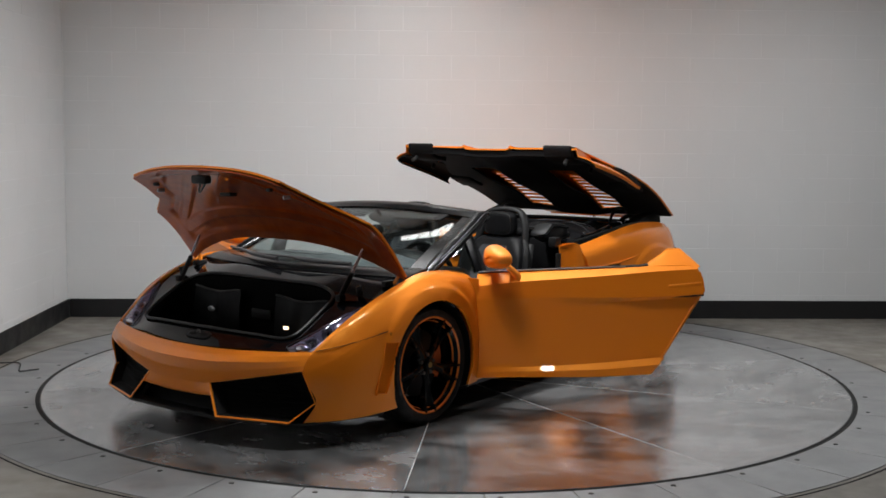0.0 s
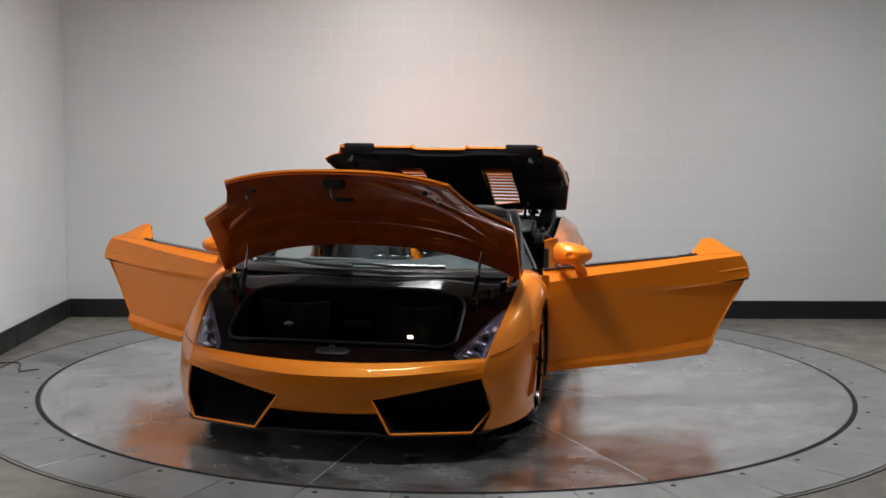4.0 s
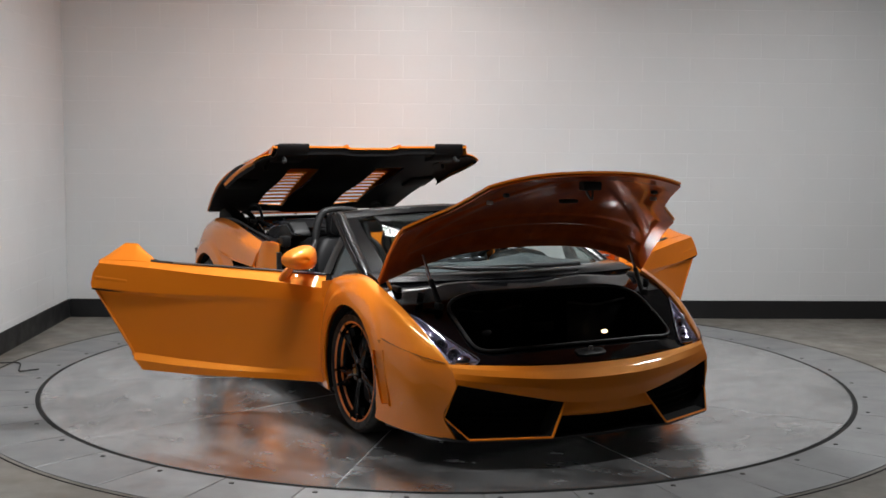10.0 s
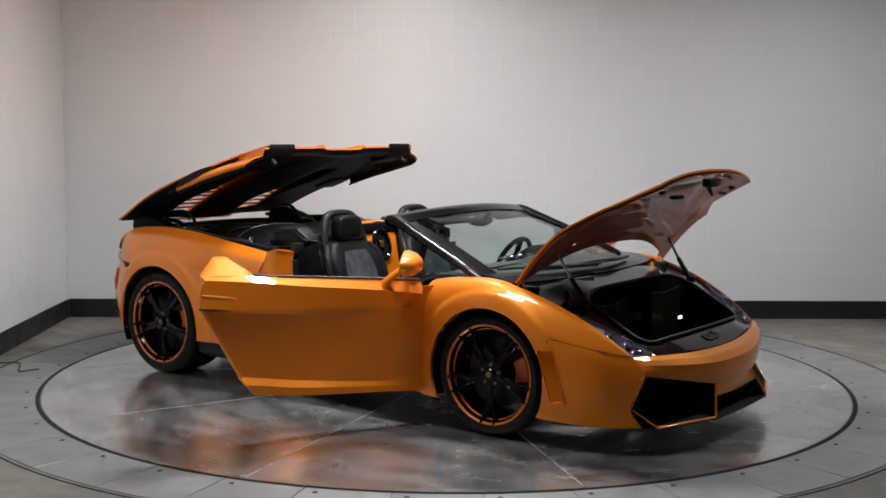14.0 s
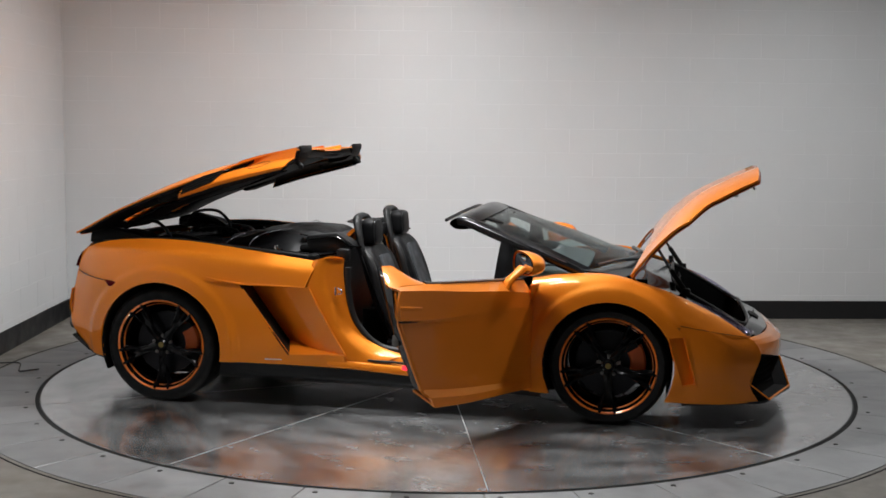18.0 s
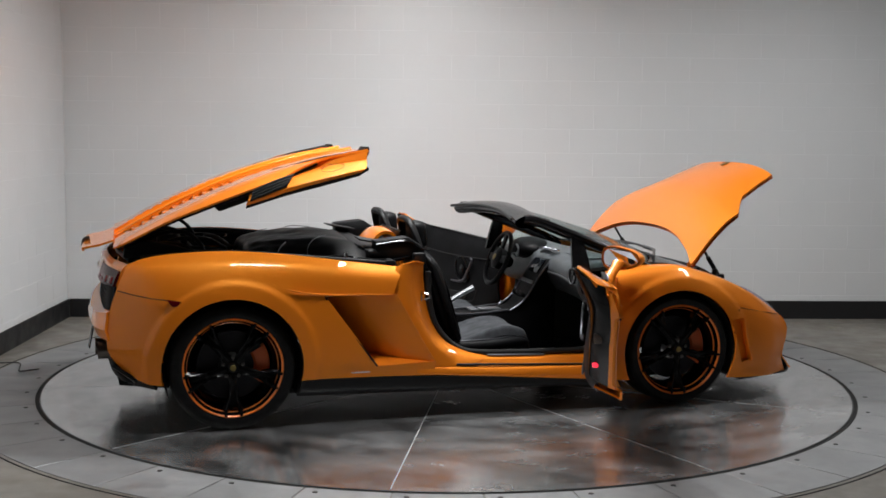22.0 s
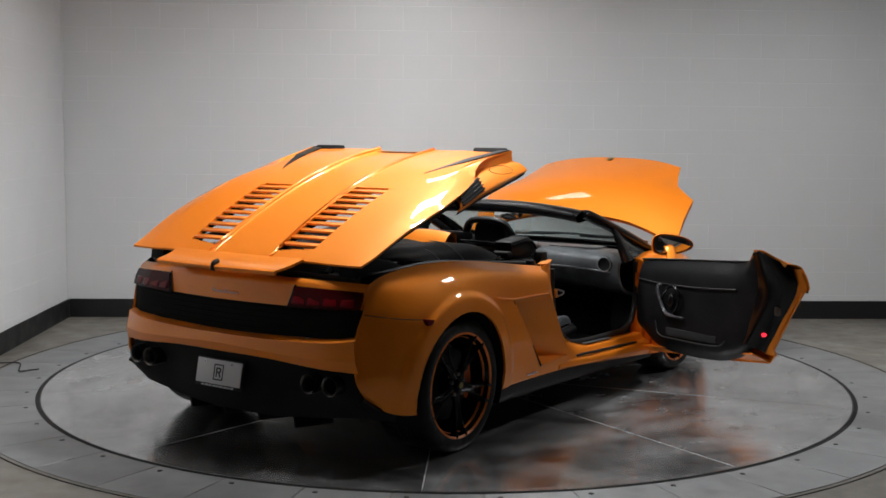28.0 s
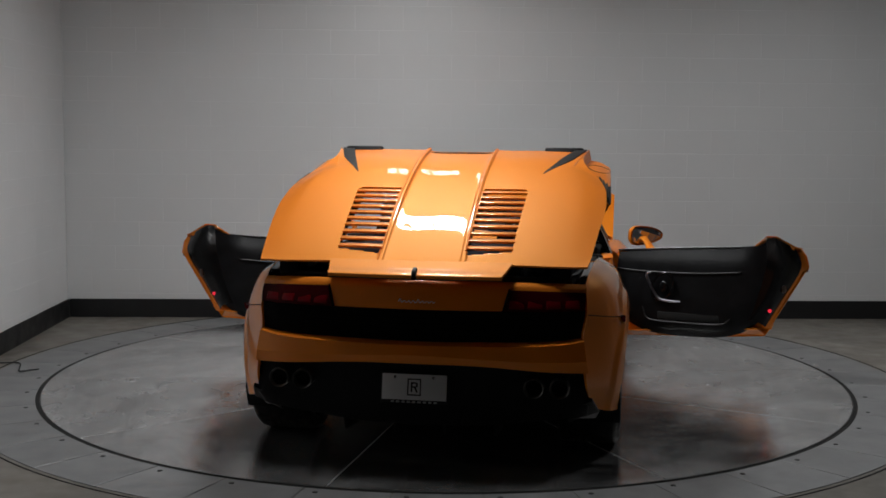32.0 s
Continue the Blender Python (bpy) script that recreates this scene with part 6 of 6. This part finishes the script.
# each row: lower edge, ridge, root of the ridge, middle, under the crease, crease, fold, belt
DOOR = [
    at_x(0.832, [(0.925, 0.185), (0.925, 0.215), (0.924, 0.25), (0.926, 0.42), (0.924, 0.58), (0.922, 0.63), (0.905, 0.705), (0.852, 0.775)]),
    at_x(0.55, [(0.930, 0.208), (0.926, 0.240), (0.912, 0.262), (0.910, 0.43), (0.914, 0.62), (0.917, 0.652), (0.912, 0.745), (0.858, 0.800)]),
    at_x(0.15, [(0.936, 0.235), (0.936, 0.275), (0.903, 0.305), (0.900, 0.45), (0.908, 0.645), (0.918, 0.672), (0.908, 0.788), (0.858, 0.832)]),
    at_x(-0.15, [(0.938, 0.268), (0.938, 0.318), (0.900, 0.350), (0.896, 0.47), (0.902, 0.672), (0.924, 0.690), (0.902, 0.825), (0.856, 0.852)]),
    at_x(-0.46, [(0.938, 0.300), (0.938, 0.368), (0.900, 0.398), (0.896, 0.50), (0.898, 0.706), (0.928, 0.726), (0.895, 0.856), (0.852, 0.866)]),
]
DOOR_END = [(-0.39, 1.0), (-0.39, 0.845), (-0.418, 0.805), (-0.430, 0.735), (-0.200, 0.325), (-0.160, 0.27), (-0.160, 0.15), (-0.6, 0.15), (-0.6, 1.0)]


def build_door(s):
    skin = sheet(DOOR, 90, 50, 0.012, (0.2, 0.3, 0.5), (DOOR_END,), side=s, sv=False)
    door = part("door", skin, PAINT, car, "open orange door with black lining", sharp=24)
    # edge of the door, turned inwards all round
    rear = [[(-0.405, 0.872, 0.83), (-0.426, 0.908, 0.735), (-0.32, 0.898, 0.54), (-0.203, 0.902, 0.330)], [(-0.375, 0.855, 0.84), (-0.395, 0.868, 0.735), (-0.290, 0.866, 0.54), (-0.178, 0.868, 0.338)]]
    part("door_edge", sheet(rear, 8, 24, 0.01, (0.2, 0.85, 0.5), sv=False, side=s), PAINT, door)
    low = [[(-0.165, 0.930, 0.275), (0.83, 0.915, 0.185)], [(-0.15, 0.80, 0.330), (0.83, 0.82, 0.225)]]
    part("door_edge", sheet(low, 6, 16, 0.01, (0.3, 0.86, 1.0), side=s), PAINT, door)
    fin = [[(-0.08, 0.858, 0.846), (-0.20, 0.857, 0.856), (-0.31, 0.858, 0.861), (-0.398, 0.860, 0.860)], [(-0.112, 0.785, 0.856), (-0.212, 0.715, 0.937), (-0.278, 0.708, 0.940), (-0.375, 0.800, 0.872)],
           [(-0.112, 0.800, 0.850), (-0.205, 0.738, 0.905), (-0.285, 0.735, 0.905), (-0.36, 0.800, 0.850)]]
    part("door_fin", sheet(fin, 13, 19, 0.006, (-0.25, 0.82, 0.7), su=False, sv=False, side=s), PAINT, door, sharp=25)
    part("door_handle", sided(block(-0.325, 0.9085, 0.757, 0.18, 0.018, 0.030, 0.009, 3, turn=pose(0, 0, 0, 0, 7.5, 0)), s), PAINT, door, "flush orange door handle")
    # Black tube drawn as the shadow in the recess under the handle.
    part("handle_shadow", sided(tube([(-0.425, 0.915, 0.712), (-0.36, 0.912, 0.706), (-0.29, 0.909, 0.698), (-0.20, 0.906, 0.686)], [0.005, 0.008, 0.006, 0.001], 8, 20), s), GAP, door)
    # lining
    lining = [
        at_x(0.825, [(0.845, 0.340), (0.805, 0.385), (0.795, 0.47), (0.80, 0.60), (0.815, 0.70), (0.845, 0.770)]),
        at_x(0.60, [(0.825, 0.245), (0.780, 0.315), (0.765, 0.43), (0.775, 0.58), (0.795, 0.71), (0.848, 0.795)]),
        at_x(0.20, [(0.82, 0.240), (0.762, 0.31), (0.750, 0.42), (0.765, 0.58), (0.790, 0.73), (0.848, 0.827)]),
        at_x(-0.02, [(0.82, 0.285), (0.772, 0.34), (0.758, 0.44), (0.768, 0.60), (0.785, 0.75), (0.845, 0.845)]),
        at_x(-0.15, [(0.82, 0.375), (0.79, 0.42), (0.775, 0.52), (0.775, 0.66), (0.765, 0.80), (0.758, 0.872)]),
        at_x(-0.26, [(0.83, 0.50), (0.815, 0.55), (0.80, 0.62), (0.785, 0.74), (0.715, 0.89), (0.692, 0.932)]),
    ]
    inner = part("door_lining", sheet(lining, 50, 36, 0.012, (0.2, 1.6, 0.5), side=s), LEATHER, door, "black leather door lining")
    part("pull_handle", sided(tube([(0.56, 0.752, 0.655), (0.585, 0.742, 0.63), (0.51, 0.735, 0.50), (0.44, 0.735, 0.475), (0.35, 0.74, 0.475)], [0.006, 0.009, 0.010, 0.009, 0.006], 10, 30), s), PEWTER, inner, "dark silver door pull")
    part("latch_lever", sided(ellipsoid((0.47, 0.746, 0.565), (0.030, 0.012, 0.040), 20, 12), s), FRAME_BLACK, inner)
    ring = [(0.475 + 0.072 * math.cos(a) - 0.02 * math.sin(a), 0.744, 0.565 + 0.090 * math.sin(a)) for a in np.linspace(0, 2 * math.pi, 37)[:-1]]
    part("pull_cup", sided(tube(ring, 0.010, 8, closed=True), s), FRAME_BLACK, inner, "black oval pull recess")
    part("pocket_trim", sided(tube([(0.62, 0.768, 0.42), (0.58, 0.757, 0.345), (0.45, 0.748, 0.335), (0.10, 0.744, 0.345), (0.02, 0.752, 0.385)], 0.0045, 8, 40), s), SEAL, inner, "black pocket piping")
    part("pocket_mouth", sided(block(0.30, 0.756, 0.375, 0.42, 0.016, 0.05, 0.008, turn=pose(0, 0, 0, 0, 1, 0)), s), GAP, inner)
    part("lining_seam", sided(tube([(0.82, 0.798, 0.66), (0.60, 0.775, 0.655), (0.25, 0.766, 0.665), (-0.04, 0.768, 0.69)], 0.005, 6, 26), s), SEAL, inner)
    part("top_rail", sided(tube([(0.83, 0.848, 0.778), (0.40, 0.852, 0.812), (0.0, 0.850, 0.842), (-0.12, 0.845, 0.855)], 0.013, 8, 26, flat=0.5), s), SEAL, door, "black window seal")
    part("window_slot", sided(tube([(0.80, 0.862, 0.784), (0.40, 0.864, 0.815), (0.0, 0.862, 0.845)], 0.004, 6, 8), s), SATIN, door)
    end = [[(-0.178, 0.872, 0.335), (-0.292, 0.870, 0.54), (-0.392, 0.868, 0.735), (-0.365, 0.83, 0.86)], [(-0.17, 0.815, 0.365), (-0.285, 0.810, 0.57), (-0.355, 0.80, 0.755), (-0.325, 0.745, 0.895)], [(-0.13, 0.778, 0.385), (-0.235, 0.775, 0.57), (-0.285, 0.765, 0.75), (-0.272, 0.690, 0.928)], [(-0.09, 0.775, 0.39), (-0.16, 0.772, 0.57), (-0.20, 0.765, 0.75), (-0.215, 0.698, 0.920)]]
    part("door_end", sheet(end, 16, 24, 0.010, (0.3, 0.9, 0.6), side=s), FRAME_BLACK, door, "black door end cap")
    part("door_lamp", sided(block(-0.222, 0.805, 0.455, 0.018, 0.030, 0.022, 0.007, 3, turn=pose(0, 0, 0, 0, 30, 0)), s), RED_GLOW, door, "red door warning lamp")
    part("lock_catch", sided(block(-0.305, 0.815, 0.60, 0.02, 0.04, 0.05, 0.006), s), DARK_STEEL, door)
    # mirror on its arm
    arm = part("door_mirror", sided(tube([(0.595, 0.866, 0.748), (0.612, 0.880, 0.782), (0.648, 0.910, 0.825), (0.685, 0.930, 0.855)], [0.044, 0.038, 0.030, 0.036], 12, 18, flat=0.6), s), PAINT, door, "orange door mirror arm")
    seat = Matrix.Translation((0.678, s * 0.945, 0.868)) @ pose(0, 0, 0, 0, 0, s * 31)
    head = []
    for x, r, cy in ((0.0, 0.97, 0.0), (0.012, 1.0, 0.0), (0.04, 0.96, 0.004), (0.07, 0.80, 0.014), (0.095, 0.45, 0.028), (0.105, 0.04, 0.035)):
        row = []
        for a in np.linspace(0, 2 * math.pi, 29)[:-1]:
            c, d = math.cos(a), math.sin(a)
            high = 0.064 - 0.022 * c
            row.append((x - 0.02 * (c > 0) * c, s * (cy + 0.130 * r * math.copysign(abs(c) ** 0.8, c)), high * r * math.copysign(abs(d) ** 0.75, d) + 0.010))
        head.append(row)
    g = loft(head, 24, 28, True, False).reshape(-1, 3)
    f = grid_faces(24, 28, False, True)
    part("mirror_shell", moved((g, f if s > 0 else [x[::-1] for x in f]), seat), PAINT, door, "orange mirror housing")
    pane = []
    for a in np.linspace(0, 2 * math.pi, 41)[:-1]:
        c, d = math.cos(a), math.sin(a)
        pane.append((0.004 - 0.02 * (c > 0) * c, s * 0.114 * math.copysign(abs(c) ** 0.8, c), (0.064 - 0.022 * c) * 0.80 * math.copysign(abs(d) ** 0.75, d) + 0.010))
    part("mirror_pane", moved((pane, [tuple(range(40)) if s < 0 else tuple(range(40))[::-1]]), seat), MIRROR, door, "mirror glass", smooth=False)
    h = Matrix.Translation((HINGE[0], s * HINGE[1], 0))
    door.matrix_basis = h @ pose(0, 0, 0, 0, 0, -s * OPEN_ANGLE) @ h.inverted()


def build_wheel(x, s, y_face, radius, width, z):
    """A wheel; in its own space y points outwards from the car."""
    rim_r = 0.262
    barrel = lathe([(rim_r - 0.010, 0.0), (rim_r - 0.022, -0.02), (rim_r - 0.045, -0.08), (rim_r - 0.045, -width + 0.04), (rim_r, -width), (rim_r + 0.006, -width)], 64)
    wheel = part("wheel", barrel, RIM_BLACK, car, "glossy black wheel with orange rim edge")
    half = width / 2
    tyre = [(rim_r - 0.003, 0.0), (rim_r + 0.012, 0.010), (rim_r + 0.035, 0.012), (radius - 0.018, 0.004), (radius - 0.004, -0.012), (radius, -0.03), (radius + 0.001, -half), (radius, -width + 0.03), (radius - 0.004, -width + 0.012), (radius - 0.02, -width), (rim_r, -width + 0.002)]
    part("tyre", lathe(tyre, 96), RUBBER, wheel, "black low-profile tyre")
    grooves = [lathe([(radius + 0.0015, -half + o - 0.004), (radius + 0.0015, -half + o + 0.004)], 72) for o in (-0.06, -0.02, 0.02, 0.06)]
    part("tread_groove", merge(*grooves), GAP, wheel)
    part("rim_lip", lathe([(rim_r - 0.012, -0.010), (rim_r - 0.010, 0.003), (rim_r - 0.005, 0.008), (rim_r + 0.001, 0.006), (rim_r + 0.001, -0.004)], 96), RIM_ORANGE, wheel, "orange rim edge")
    part("rim_step", lathe([(rim_r - 0.027, -0.034), (rim_r - 0.025, -0.023), (rim_r - 0.021, -0.020), (rim_r - 0.016, -0.021), (rim_r - 0.013, -0.028)], 96), RIM_ORANGE, wheel, "orange inner rim step")
    for k in range(5):
        a = 270 + 72 * k
        turn = pose(0, 0, 0, 0, -a + 90, 0)
        # each spoke: a flat blade that splits towards the rim
        blade = [[(-0.036, -0.026, 0.035), (0.0, -0.016, 0.035), (0.036, -0.026, 0.035)], [(-0.019, -0.022, 0.09), (0.0, -0.012, 0.09), (0.019, -0.022, 0.09)],
                 [(-0.020, -0.018, 0.15), (0.0, -0.020, 0.15), (0.020, -0.018, 0.15)], [(-0.028, -0.012, 0.205), (0.0, -0.034, 0.205), (0.028, -0.012, 0.205)], [(-0.040, -0.008, 0.243), (0.0, -0.044, 0.243), (0.040, -0.008, 0.243)]]
        spoke = part("spoke", moved(sheet(blade, 20, 14, 0.030, (0, -1, 0.12)), turn), RIM_BLACK, wheel)
        for q in (-1, 1):
            part("lip_notch", moved(block(q * 0.040, -0.002, 0.2405, 0.016, 0.022, 0.036, 0.004), turn), RIM_BLACK, spoke)
            part("spoke_edge", moved(tube([(q * 0.018, -0.021, 0.09), (q * 0.020, -0.016, 0.15), (q * 0.040, -0.005, 0.240)], 0.0055, 6, 14), turn), RIM_BLACK, spoke)
        part("wheel_nut", moved(lathe([(0.001, 0.0), (0.009, -0.002), (0.011, -0.02)], 10, "y", (0.0, -0.012, 0.0)), turn @ pose(0.030, 0, 0.044)), DARK_STEEL, wheel)
    part("hub_cap", lathe([(0.001, 0.0), (0.026, -0.001), (0.032, -0.008), (0.034, -0.03)], 28), RIM_BLACK, wheel)
    part("hub_badge", lathe([(0.001, 0.003), (0.014, 0.003), (0.016, 0.0)], 18), GOLD, wheel, "small gold shield badge")
    part("brake_disc", lathe([(0.07, -0.09), (0.182, -0.09), (0.182, -0.12), (0.07, -0.12), (0.07, -0.09)], 64), IRON, wheel, "grey steel brake disc")
    cal = []
    for r, y in ((0.125, -0.075), (0.192, -0.075), (0.200, -0.085), (0.200, -0.135), (0.120, -0.135), (0.115, -0.085)):
        cal.append([(r * math.cos(a), y, r * math.sin(a)) for a in np.linspace(radians(148), radians(212), 14)])
    part("brake_caliper", (np.array(cal).reshape(-1, 3), grid_faces(6, 14, True)), CALIPER, wheel, "orange brake caliper")
    wheel.matrix_basis = pose(x, s * y_face, z, 0, 0, 0 if s > 0 else 180)
    return wheel


def build_wheels():
    for s in (1, -1):
        build_wheel(1.268, s, 0.915, 0.322, 0.235, 0.322)
        build_wheel(-1.292, s, 0.925, 0.332, 0.295, 0.332)


build_flanks()
build_front()
build_front_deck()
build_bonnet()
build_tail()
build_engine_lid()
build_engine_bay()
build_windscreen()
build_cabin()
build_door(1)
build_door(-1)
build_wheels()


# ---- blocks of the walls ----
def build_blocks():
    h, w, gap = 0.2, 0.4, 0.003
    full = mesh_of("wall_block", *block(0, 0, 0, w - gap, 0.012, h - gap, 0.0022, 1))
    side = mesh_of("wall_block", *block(0, 0, 0, 0.012, w - gap, h - gap, 0.0022, 1))
    half = mesh_of("wall_block", *block(0, 0, 0, w / 2 - gap, 0.012, h - gap, 0.0022, 1))
    side_half = mesh_of("wall_block", *block(0, 0, 0, 0.012, w / 2 - gap, h - gap, 0.0022, 1))
    for row in range(14):
        for col in range(19):
            x = (col + 0.5) * w - (0.2 if row % 2 else 0)
            first = x < 0.05
            b = part("wall_block", half if first else full, WALL_PAINT, wall_back, smooth=False)
            b.matrix_basis = pose(0.1 if first else x, 0.0110, (row + 0.5) * h)
    for row in range(14):
        for col in range(7):
            y = -(col + 0.5) * w + (0.2 if row % 2 == 0 else 0)
            first = y > -0.05
            b = part("wall_block", side_half if first else side, WALL_PAINT, wall_left, smooth=False)
            b.matrix_basis = pose(-0.0111, -0.1 if first else y, (row + 0.5) * h)


build_blocks()


def motions():
    turns = [(0.0, -128.19), (4.0, -102.16), (8.0, -76.25), (12.0, -50.45), (16.0, -24.58), (20.0, 1.38), (24.0, 27.48), (28.0, 53.62), (32.0, 79.77)]
    spot = pose(-0.173, -0.205, 0.0, 0, 0, 1.2)
    walk(disc, [(t, pose(0, 0, 0, 0, 0, a)) for t, a in turns])
    walk(car, [(t, pose(0, 0, 0, 0, 0, a) @ spot) for t, a in turns])


motions()
